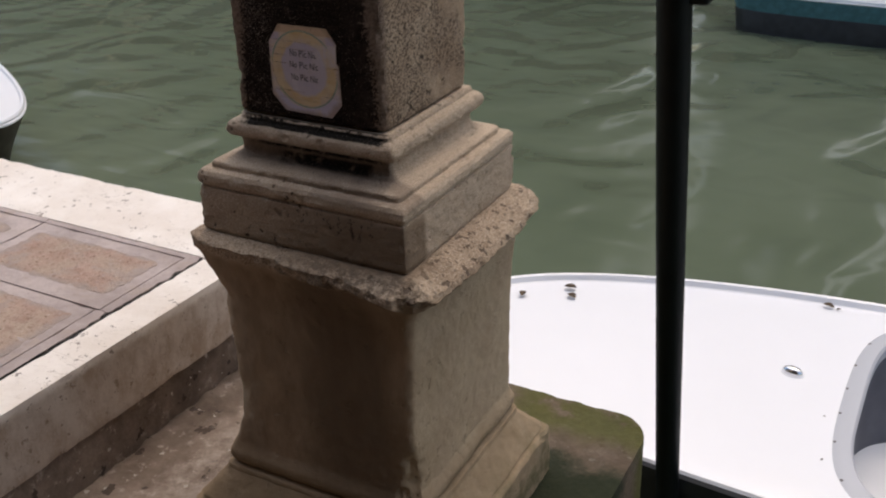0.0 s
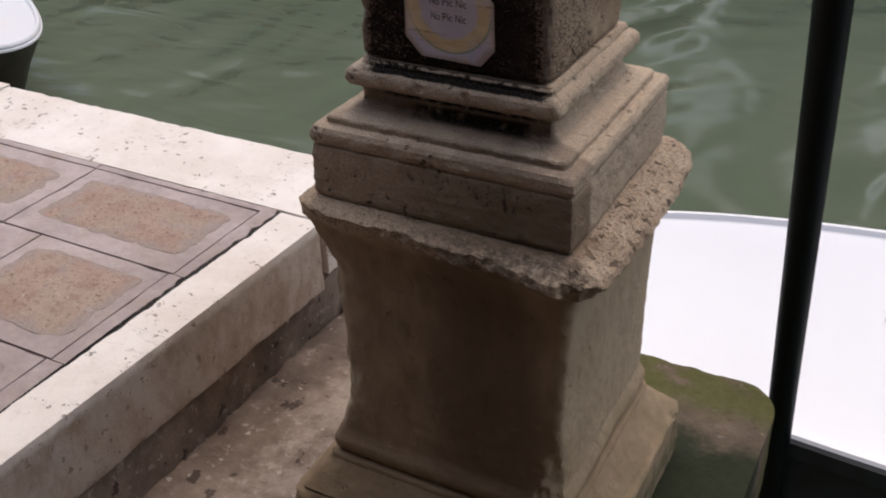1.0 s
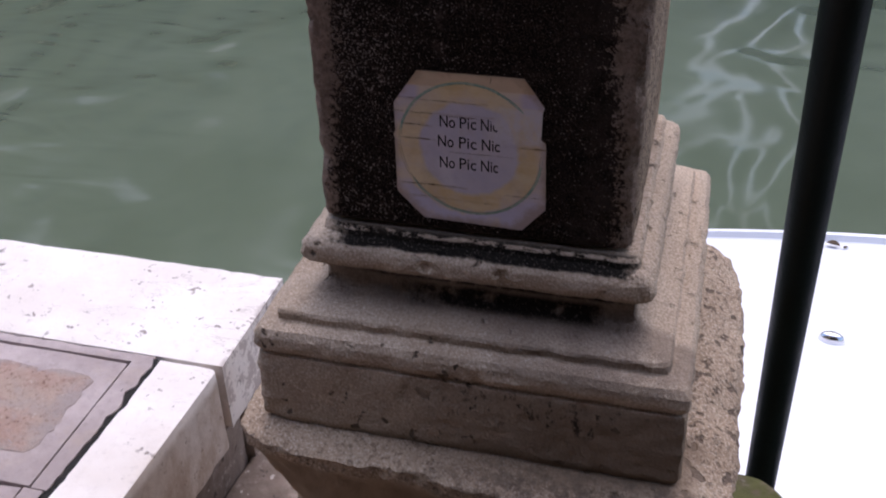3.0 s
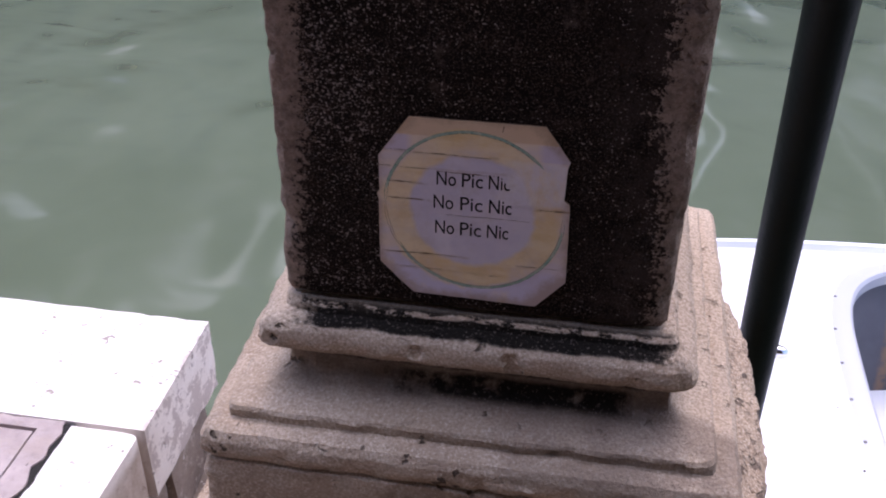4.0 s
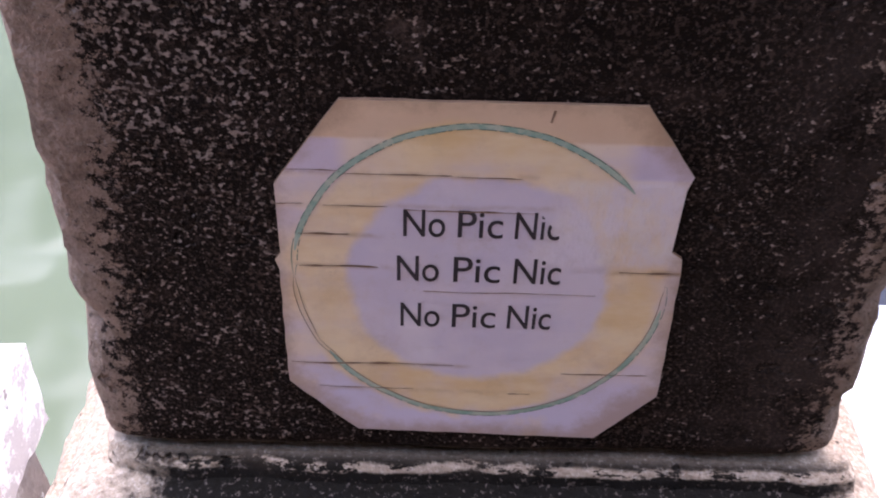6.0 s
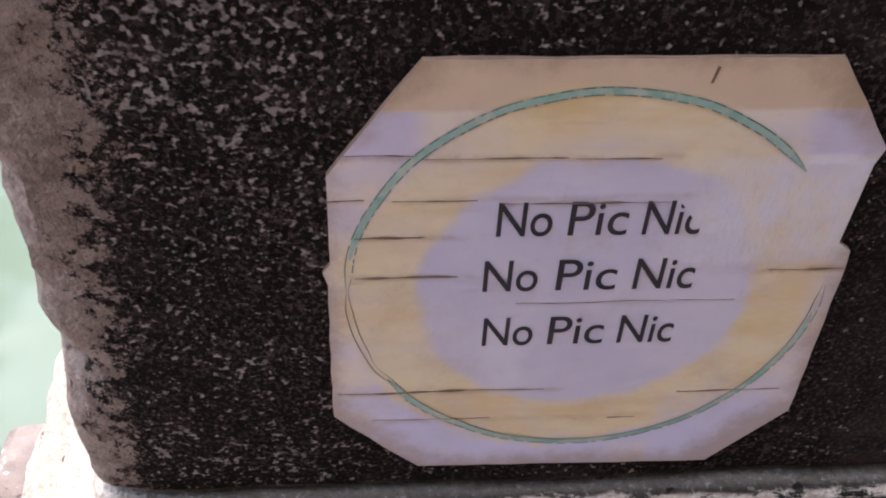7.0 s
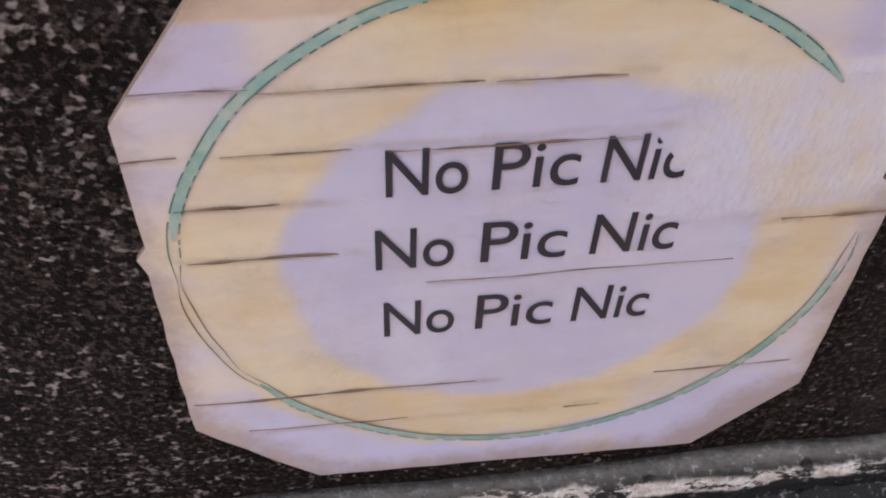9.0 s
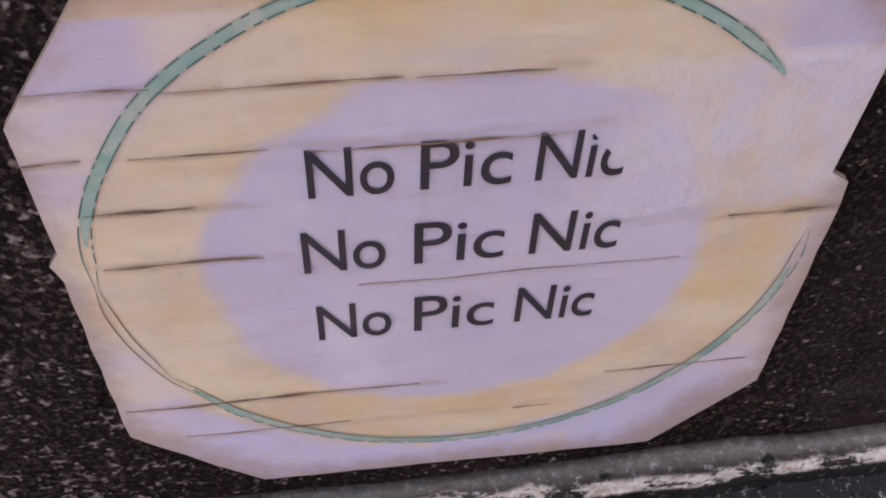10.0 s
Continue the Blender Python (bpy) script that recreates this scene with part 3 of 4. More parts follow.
def edge_spot(half, z0, z1):
    """A random place on the outline of a square, near height z0 to z1."""
    def spot(rnd):
        u, side = rnd.uniform(-half, half), rnd.randrange(4)
        x, y = ((u, -half), (half, u), (-u, half), (-half, -u))[side]
        return PX + x, PY + y, rnd.uniform(z0, z1)
    return spot


def arris_spot(half, z0, z1):
    def spot(rnd):
        e = half + rnd.uniform(-0.002, 0.008)
        return PX + rnd.choice((-1, 1)) * e, PY + rnd.choice((-1, 1)) * e, rnd.uniform(z0, z1)
    return spot


LIP_CHIPS = chip_list(70, 21, edge_spot(0.309, 0.470, 0.512), 0.005, 0.019) + [(Vector((PX + 0.320, PY - 0.300, 0.458)), 0.036), (Vector((PX + 0.318, PY - 0.262, 0.455)), 0.030), (Vector((PX + 0.285, PY - 0.312, 0.455)), 0.026), (Vector((PX - 0.31, PY - 0.30, 0.47)), 0.035)]
LIP_CHIPS = [(c, r * (0.45 if c.x > PX + 0.3 and c.y > PY - 0.28 else 1.0)) for c, r in LIP_CHIPS]
DIE_CHIPS = [(Vector((PX + 0.260, PY - 0.260, z)), r) for z, r in ((0.02, 0.036), (-0.02, 0.042), (-0.05, 0.032), (0.06, 0.024))] + chip_list(26, 5, arris_spot(0.262, 0.0, 0.44), 0.008, 0.018)
DIE_CHIPS += chip_list(22, 15, lambda q: (PX + 0.26 + q.uniform(-0.035, 0.002), PY - 0.26 + q.uniform(-0.002, 0.02), q.uniform(-0.07, 0.06)), 0.009, 0.022)
FOOT_CHIPS = chip_list(26, 8, edge_spot(0.345, -0.21, -0.19), 0.006, 0.018) + chip_list(10, 9, arris_spot(0.343, -0.25, -0.19), 0.01, 0.03)
BASE_CHIPS = (chip_list(22, 31, edge_spot(0.2085, 0.730, 0.742), 0.004, 0.010) + chip_list(20, 36, edge_spot(0.262, 0.628, 0.648), 0.003, 0.008)
              + chip_list(16, 33, arris_spot(0.257, 0.52, 0.65), 0.006, 0.015) + chip_list(8, 34, arris_spot(0.204, 0.722, 0.748), 0.005, 0.011)
              + chip_list(12, 35, edge_spot(0.236, 0.656, 0.668), 0.003, 0.008))
SHAFT_CHIPS = chip_list(70, 41, arris_spot(0.179, 0.76, 1.25), 0.005, 0.013)


def shaft_shape(p, a, b, h):
    out = Vector((a, b, 0)).normalized()
    edge = max(0.0, min(abs(a), abs(b)) - 0.86) / 0.14
    d = 0.0012 * fract(p, 30) + 0.0015 * fract(p, 6)
    d -= edge * (0.0015 + 0.010 * max(0.0, fract(p, 24)) + 0.006 * max(0.0, fract(p, 75, 3)))
    return broken(p + out * d, out, SHAFT_CHIPS) + Vector((-0.004, 0, 0))


def base_shape(p, a, b, h):
    out = Vector((a, b, 0)).normalized()
    edge = max(0.0, min(abs(a), abs(b)) - 0.84) / 0.16
    d = 0.0022 * fract(p, 26) + 0.0016 * fract(p, 70, 3)
    d -= edge * (0.001 + 0.012 * max(0.0, fract(p + Vector((3, 1, 0)), 16)))
    d -= 0.004 * max(0.0, fract(p, 40) - 0.25)
    return broken(p + out * d, out, BASE_CHIPS)


def die_shape(p, a, b, h):
    out = Vector((a, b, 0)).normalized()
    d = 0.003 * fract(p, 8) + 0.0018 * fract(p, 45)
    top = max(0.0, 1 - abs(p.z - 0.487) / 0.055)
    if h > 0.262 and p.z > 0.4:  # the broken lip under the plinth
        q = Vector((p.x, p.y, p.z * 0.5))
        bite = 0.028 * max(0.0, noise.noise(q * 9 + Vector((2, 5, 1))) - 0.22) + 0.02 * max(0.0, noise.noise(q * 24) - 0.25)
        d += (0.009 * fract(q, 7) + 0.004 * fract(q, 26) + 0.0034 * fract(p, 70, 3) - (0.3 if a > 0.95 else 0.8) * bite) * min(1.0, top * 1.5)
        d += 0.031 * max(0.0, a) * top - 0.006 * max(0.0, -a) * top
        p = p + Vector((0, 0, -0.022 * max(0.0, a) ** 2 * max(0.0, h - 0.256) / 0.04 + 0.012 * fract(p, 14) * top))
    body = max(0.0, min(1.0, (p.z + 0.06) / 0.10)) * max(0.0, min(1.0, (0.47 - p.z) / 0.12))
    near = max(0.0, min(abs(a), abs(b)) - 0.6) / 0.4
    if a < 0:  # arrises on the land side are worn hollow
        d -= body * near ** 1.5 * (0.034 + 0.012 * fract(p, 18))
    if a > 0 and b < 0:
        d -= body * near ** 3 * (0.004 + 0.006 * fract(p, 20))
        hole = max(0.0, 1 - abs(p.z - 0.01) / 0.07) * near ** 3
        d -= hole * 0.03 * max(0.0, 0.5 + fract(p, 32))
    if p.z < -0.06:
        d -= max(0.0, min(abs(a), abs(b)) - 0.85) / 0.15 * (0.002 + 0.012 * max(0.0, fract(p, 14)))
    chips = FOOT_CHIPS if p.z < -0.15 else LIP_CHIPS if p.z > 0.43 else DIE_CHIPS
    return broken(p + out * d, out, chips)


pillar = thing("stone_pillar", "weathered square limestone pillar with moulded base, black crust and chipped edges", "pillar", (PX, PY, -0.35))
inv = Matrix.Translation((-PX, -PY, 0.35))


def pillar_part(name, profile, n, step, shape, material, label):
    v, f = square_loft(profile, n, step, shape)
    ob = part(name, mesh_of(name, v, f, material, True), pillar, label)
    ob.matrix_parent_inverse = inv
    return ob


pillar_part("shaft", [(0.178, 3.0, 40), (0.178, 1.25, 40)], 12, 0.12, shaft_shape, M_SHAFT, "upper shaft above the notice")
pillar_part("shaft", [(0.178, 1.248, 40), (0.1785, 0.7785, 40), (0.1765, 0.7748, 40), (0.1700, 0.7738, 40)], 56, 0.007, shaft_shape, M_SHAFT,
            "square shaft with black crust on its sheltered face")
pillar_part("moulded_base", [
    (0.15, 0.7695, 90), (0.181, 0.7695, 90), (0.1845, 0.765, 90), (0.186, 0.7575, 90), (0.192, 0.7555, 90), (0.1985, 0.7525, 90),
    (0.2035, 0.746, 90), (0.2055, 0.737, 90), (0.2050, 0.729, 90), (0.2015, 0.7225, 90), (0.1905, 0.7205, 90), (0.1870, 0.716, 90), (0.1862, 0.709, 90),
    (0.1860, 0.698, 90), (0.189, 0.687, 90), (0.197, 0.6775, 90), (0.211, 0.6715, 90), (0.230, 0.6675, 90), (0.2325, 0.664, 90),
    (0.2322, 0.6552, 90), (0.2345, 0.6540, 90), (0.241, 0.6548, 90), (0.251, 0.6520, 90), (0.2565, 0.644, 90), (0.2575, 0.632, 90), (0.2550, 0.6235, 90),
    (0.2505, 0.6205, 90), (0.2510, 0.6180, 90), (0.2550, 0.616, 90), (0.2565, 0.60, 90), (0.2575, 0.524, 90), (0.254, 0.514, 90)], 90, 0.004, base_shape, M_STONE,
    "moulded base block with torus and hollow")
pillar_part("pedestal", [
    (0.20, 0.513, 30), (0.252, 0.513, 30), (0.275, 0.510, 14), (0.293, 0.506, 10), (0.3005, 0.503, 9), (0.3010, 0.500, 9), (0.299, 0.482, 9),
    (0.288, 0.466, 12), (0.276, 0.446, 18), (0.267, 0.415, 26), (0.262, 0.37, 30), (0.258, 0.28, 30), (0.256, 0.15, 30), (0.255, 0.02, 30), (0.256, -0.05, 30),
    (0.262, -0.066, 30), (0.268, -0.078, 30), (0.269, -0.092, 30), (0.264, -0.106, 30), (0.258, -0.112, 30), (0.272, -0.117, 30), (0.2745, -0.123, 30), (0.2735, -0.127, 30), (0.284, -0.140, 30),
    (0.302, -0.161, 30), (0.322, -0.187, 30), (0.327, -0.192, 30), (0.323, -0.198, 30),
    (0.336, -0.202, 30), (0.342, -0.209, 30), (0.343, -0.26, 30), (0.343, -0.36, 30)], 100, 0.006, die_shape, M_PEDESTAL, "pedestal block with a broken upper lip")


# ---- the notice on the shaft ----
FACE = 1.6454  # just in front of the shaft
notice = thing("notice", "weathered octagonal paper notice reading No Pic Nic, pasted on the pillar", "notice", (-1.29, FACE, 0.878))
ninv = Matrix.Translation((1.29, -FACE, -0.878))


def notice_part(name, me, label=""):
    ob = part(name, me, notice, label)
    ob.matrix_parent_inverse = ninv
    return ob


def sheet(outline, y, thick, name, material):
    """A thin sheet in the plane of the shaft's face, from an outline in x, z."""
    n = len(outline)
    v = [(x, y, z) for x, z in outline] + [(x, y + thick, z) for x, z in outline]
    f = [tuple(range(n)), tuple(reversed(range(n, 2 * n)))]
    f += [(i, n + i, n + (i + 1) % n, (i + 1) % n) for i in range(n)]
    return mesh_of(name, v, f, material)


corners = [(-1.3444, 0.9658), (-1.3710, 0.9275), (-1.3705, 0.894), (-1.3732, 0.890), (-1.3715, 0.885), (-1.3717, 0.8200), (-1.3412, 0.7892),
           (-1.2305, 0.7868), (-1.2050, 0.8162), (-1.2068, 0.8885), (-1.2075, 0.896), (-1.2122, 0.8995), (-1.2115, 0.930), (-1.2095, 0.9363), (-1.2312, 0.9666)]
edge_pts = []
for i, (x, z) in enumerate(corners):
    x2, z2 = corners[(i + 1) % len(corners)]
    k = max(1, int(math.hypot(x2 - x, z2 - z) / 0.008))
    for j in range(k):
        w = 0.0006 * noise.noise(Vector((x * 90 + j, z * 90, 3)))
        edge_pts.append((x + (x2 - x) * j / k + w, z + (z2 - z) * j / k + w))
sheet_me = sheet(edge_pts, FACE, 0.010, "paper", M_PAPER)
sheet_me.materials.append(M_CREASE)
for poly in sheet_me.polygons:
    poly.material_index = 0 if poly.index < 2 else 1
notice_part("paper", sheet_me, "faded paper sheet with clipped corners")


def annulus(inner, outer, a0, a1, y, name, material, gaps=None):
    """Part of the slightly skewed printed circle, between two offsets from its middle line."""
    n = int(abs(a1 - a0) * 1.6)
    v, f = [], []
    for i in range(n + 1):
        a = radians(a0 + (a1 - a0) * i / n)
        mid = 0.0770 - 0.0018 * math.sin(2 * a) + 0.0006 * math.cos(a + 0.8) + 0.0004 * noise.noise(Vector((math.cos(a) * 5, math.sin(a) * 5, 1)))
        taper = min(1.0, 0.25 + i / 14, 0.25 + (n - i) / 14)
        for off in (inner, outer):
            v.append((-1.289 + (mid + off * taper) * math.cos(a), y, 0.8796 + (mid + off * taper) * math.sin(a)))
    for i in range(n):
        if gaps is not None and noise.noise(Vector((i * 0.31, gaps * 9, 4))) < -0.12:
            continue
        f.append((2 * i, 2 * i + 2, 2 * i + 3, 2 * i + 1))
    return mesh_of(name, v, f, material)


notice_part("ring", annulus(-0.0012, 0.0012, 40, 168, FACE - 0.00015, "ring", M_RING), "faded green printed ring")
notice_part("ring", annulus(-0.0013, 0.0013, 212, 352, FACE - 0.00015, "ring", M_RING), "faded green printed ring")
for off, a0, a1, k in ((-0.0012, 42, 178, 1), (0.0012, 42, 178, 2), (-0.0011, 178, 206, 3), (0.0011, 178, 215, 4), (-0.0013, 206, 362, 5), (0.0013, 215, 362, 6)):
    notice_part("ring_outline", annulus(off - 0.00017, off + 0.00017, a0, a1, FACE - 0.0003, "ring_outline", M_CREASE if 170 < a0 < 207 else M_RINGEDGE, None if 170 < a0 < 207 else k),
                "thin broken outline of the ring")
LINES = ((0.9046, (-1.3207, -1.3040), (-1.2990, -1.2810), (-1.2762, -1.2584)),
         (0.8813, (-1.3232, -1.3060), (-1.3000, -1.2808), (-1.2752, -1.2558)),
         (0.8559, (-1.3217, -1.3050), (-1.2998, -1.2812), (-1.2762, -1.2576)))
for z, *spans in LINES:
    line = bmesh.new()
    for word, (x0, x1) in zip(("No", "Pic", "Nic"), spans):
        cu = bpy.data.curves.new("letters", "FONT")
        cu.body, cu.size, cu.offset = word, 0.02, 0.00006 if word == "Pic" else 0.00012
        tmp = new("letters", cu)
        me = bpy.data.meshes.new_from_object(tmp.evaluated_get(bpy.context.evaluated_depsgraph_get()))
        bpy.data.objects.remove(tmp)
        xs = [v.co.x for v in me.vertices]
        cap = max(v.co.y for v in me.vertices)
        for v in me.vertices:
            v.co = Vector((x0 + (v.co.x - min(xs)) * (x1 - x0) / (max(xs) - min(xs)), FACE - 0.00025, z + v.co.y * 0.0132 / cap))
        line.from_mesh(me)
        bpy.data.meshes.remove(me)
    me = bpy.data.meshes.new("text_line")
    line.to_mesh(me)
    line.free()
    if z > 0.9:  # the last letter of the first line is half worn away
        bm = bmesh.new()
        bm.from_mesh(me)
        bmesh.ops.bisect_plane(bm, geom=bm.verts[:] + bm.edges[:] + bm.faces[:], plane_co=(-1.2608, FACE, 0.9098), plane_no=(1, 0, 0.75), clear_outer=True)
        bm.to_mesh(me)
        bm.free()
    me.materials.clear()
    me.materials.append(M_INK)
    notice_part("text_line", me, "black printed words No Pic Nic")
random.seed(4)
for z, x0, x1, th in ((0.9350, -1.366, -1.345, 0.0004), (0.9340, -1.344, -1.302, 0.0011), (0.9336, -1.300, -1.275, 0.0011), (0.9190, -1.371, -1.360, 0.0006), (0.9186, -1.352, -1.327, 0.0004),
                      (0.9172, -1.320, -1.268, 0.0005), (0.9045, -1.363, -1.342, 0.0006), (0.9042, -1.352, -1.343, 0.0010), (0.8880, -1.363, -1.331, 0.0008),
                      (0.8885, -1.232, -1.207, 0.0012), (0.8756, -1.312, -1.240, 0.00018), (0.8325, -1.370, -1.298, 0.0008), (0.8175, -1.358, -1.316, 0.0003),
                      (0.8292, -1.250, -1.212, 0.0005), (0.8152, -1.273, -1.263, 0.0005)):
    n = 24
    up, lo = [], []
    for i in range(n + 1):
        u = i / n
        x = x0 + (x1 - x0) * u
        zz = z + 0.0007 * noise.noise(Vector((x * 60, z * 99, 0)))
        h = th * 0.8 * math.sin(math.pi * min(1, max(0.03, u))) ** 0.4 * max(0.08, 0.35 + 1.3 * noise.noise(Vector((x * 120, z * 50, 2))))
        up.append((x, zz + h)), lo.append((x, zz - h))
    notice_part("crease", sheet(lo + up[::-1], FACE - 0.0003, 0.0002, "crease", M_CREASE))
notice_part("crease", sheet([(-1.2668, 0.9588), (-1.2661, 0.9588), (-1.2650, 0.9638), (-1.2659, 0.9640)], FACE - 0.0003, 0.0002, "crease", M_CREASE))

# ---- quay: kerb, white border stones, landing ----
def rough_thing(name, label, category, args, material, smooth=True, kind=""):
    v, f = rough_block(*args)
    return tagged(new(name, mesh_of(name, v, f, material, smooth)), label, category, "", kind)


TOP = 0.089
rough_thing("kerb_stone", "long white limestone kerb with chipped arris above the landing", "kerb",
            (-2.044, -1.917, -1.6, 2.089, -0.116, TOP, 0.012, 0.0015, 0.0034, 1.0, 0.03, 0.014), M_WHITE)
rough_thing("border_stone", "thick white limestone quay block with a cracked end face", "kerb",
            (-3.44, -1.912, 2.098, 2.415, -0.078, TOP, 0.018, 0.0015, 0.0035, 2.0), M_WHITE)
rough_thing("border_stone", "white limestone quay edge block", "kerb",
            (-5.2, -3.447, 2.104, 2.43, -0.078, TOP, 0.03, 0.0015, 0.0035, 3.0), M_WHITE)
rough_thing("border_stone", "white limestone quay edge block", "kerb",
            (-7.6, -5.207, 2.104, 2.44, -0.078, TOP, 0.04, 0.0015, 0.0035, 4.0), M_WHITE)
rough_thing("wall_quay", "dark stone quay wall below the white kerb", "", (-1.99, -1.945, -1.6, 2.19, -0.36, -0.114, 0.04, 0.006, 0.004, 5.0), M_LAND, True, "structure")
rough_thing("wall_canal", "dark stone canal wall under the quay blocks", "", (-7.6, -1.93, 2.195, 2.39, -2.0, -0.077, 0.06, 0.010, 0.006, 6.0), M_LAND, True, "structure")
rough_thing("floor", "worn grey-brown stone landing below the kerb", "", (-1.947, -1.36, -1.6, 2.49, -0.75, -0.250, 0.022, 0.006, 0.010, 7.0), M_LAND, True, "structure")
rough_thing("landing_slab", "mossy stone landing slab with rounded corner beside the pillar", "slab",
            (-1.358, -0.748, -1.6, 2.483, -0.62, -0.345, 0.018, 0.003, 0.003, 8.0, 0.0, 0.11), M_LAND)
rough_thing("wall_landing", "dark stone wall under the landing", "", (-1.94, -0.80, -1.6, 2.44, -2.0, -0.60, 0.08, 0.010, 0.01, 9.0), M_LAND, True, "structure")
tagged(new("water", mesh_of("water", [(-60, -30, -1.30), (60, -30, -1.30), (60, 80, -1.30), (-60, 80, -1.30)], [(0, 1, 2, 3)], M_WATER)),
       "murky green canal water with soft ripples", "water", "", "structure")

# ---- white motorboat moored beside the landing ----
DECK = -0.82


def boat_in(x, y):
    """Below 1 inside the plan of the boat: a full rounded end and a straighter quay side."""
    dx, dy = (0.6 - x) / 2.6 if x < 0.6 else (x - 0.6) / 2.2, (y - 3.63) / (0.785 if y > 3.63 else 0.81)
    n = 2.05 if y > 3.63 and x < 0.6 else 3.2
    if x > 0.6:
        n = 5.0
    return abs(dx) ** n + abs(dy) ** n


def boat_rim(angle, inset=0.0):
    lo, hi = 0.0, 6.0
    cx, cy = 0.45, 3.6
    for _ in range(40):
        mid = (lo + hi) / 2
        if boat_in(cx + mid * math.cos(angle), cy + mid * math.sin(angle)) < 1:
            lo = mid
        else:
            hi = mid
    return Vector((cx + (lo - inset) * math.cos(angle), cy + (lo - inset) * math.sin(angle), 0))


def hatch_rim(angle, grow=0.0):
    c, s = math.cos(angle), math.sin(angle)
    r = 1 / ((abs(c) / 0.715) ** 4 + (abs(s) / 0.67) ** 4) ** 0.25 + grow
    return Vector((0.47 + r * c, 3.59 + r * s, 0))


def strips(curves, name, material, smooth=True):
    """Joins closed curves of equal count into a band."""
    n = len(curves[0])
    v = [p for c in curves for p in c]
    f = [(k * n + i, k * n + (i + 1) % n, (k + 1) * n + (i + 1) % n, (k + 1) * n + i) for k in range(len(curves) - 1) for i in range(n)]
    return mesh_of(name, v, f, material, smooth)


def lift(curve, z):
    return [Vector((p.x, p.y, z)) for p in curve]


ANG = [2 * math.pi * i / 240 for i in range(240)]
rim = {k: [boat_rim(a, k) for a in ANG] for k in (0.0, 0.012, 0.03, 0.045, 0.06, -0.02, 0.12, 0.3)}
hat = {k: [hatch_rim(a, k) for a in ANG] for k in (0.0, 0.01, 0.03, 0.06, 0.075)}
sole = [Vector((p.x, 3.6 + (p.y - 3.6) * (0.78 if p.y > 3.6 else 1.0), 0)) for p in (hatch_rim(a, 0.03) for a in ANG)]
boat = thing("motorboat", "white fibreglass motorboat with an open cockpit moored at the landing", "boat", (0.45, 3.6, -1.3))
binv = Matrix.Translation((-0.45, -3.6, 1.3))


def boat_part(name, me, label="", parent=None):
    ob = part(name, me, parent or boat, label)
    if parent is None:
        ob.matrix_parent_inverse = binv
    return ob


mid_ring = [rim[0.06][i].lerp(hat[0.075][i], 0.5) for i in range(240)]
boat_part("deck", strips([lift(rim[0.06], DECK), lift(mid_ring, DECK + 0.02), lift(hat[0.075], DECK + 0.012)], "deck", M_GEL), "smooth white gelcoat deck")
boat_part("gunwale", strips([lift(rim[0.06], DECK), lift(rim[0.045], DECK + 0.004), lift(rim[0.03], DECK + 0.028), lift(rim[0.012], DECK + 0.032),
                             lift(rim[0.0], DECK + 0.022)], "gunwale", M_GEL), "raised white edge of the deck")
boat_part("rubbing_strake", strips([lift(rim[0.0], DECK + 0.022), lift(rim[-0.02], DECK + 0.012), lift(rim[-0.02], DECK - 0.045), lift(rim[0.0], DECK - 0.055)],
                                   "rubbing_strake", M_RUBBER), "dark rubber strake along the side")
boat_part("hull", strips([lift(rim[0.0], DECK - 0.055), lift(rim[0.012], DECK - 0.2), lift(rim[0.03], -1.32), lift(rim[0.3], -1.7)], "hull", M_RUBBER), "dark lower hull")
boat_part("coaming", strips([lift(hat[0.075], DECK + 0.012), lift(hat[0.06], DECK + 0.018), lift(hat[0.03], DECK + 0.024), lift(hat[0.01], DECK + 0.022),
                             lift(hat[0.0], DECK + 0.010), lift(hat[0.0], DECK - 0.03)], "coaming", M_GREYRIM), "grey-white moulded rim of the cockpit")
boat_part("cockpit_side", strips([lift(hat[0.0], DECK - 0.03), lift(hat[0.03], DECK - 0.035), lift(sole, -1.285)], "cockpit_side", M_IN), "inner side, painted dark with its shade")
n_hat = len(ANG)
boat_part("cockpit_floor", mesh_of("cockpit_floor", lift(sole, -1.284), [tuple(range(n_hat))], M_GEL), "white cockpit floor")


def dome(cx, cy, cz, rx, ry, rz, rot, name, material, seg=18, rings=7):
    v, f = [], []
    for k in range(rings):
        e = k / rings * math.pi / 2
        for i in range(seg):
            a = 2 * math.pi * i / seg
            x, y = rx * math.cos(a) * math.cos(e) ** 0.7, ry * math.sin(a) * math.cos(e) ** 0.7
            v.append((cx + x * math.cos(rot) - y * math.sin(rot), cy + x * math.sin(rot) + y * math.cos(rot), cz + rz * math.sin(e)))
    v.append((cx, cy, cz + rz))
    for k in range(rings - 1):
        f += [(k * seg + i, k * seg + (i + 1) % seg, (k + 1) * seg + (i + 1) % seg, (k + 1) * seg + i) for i in range(seg)]
    f += [((rings - 1) * seg + i, (rings - 1) * seg + (i + 1) % seg, rings * seg) for i in range(seg)]
    return mesh_of(name, v, f, material, True)


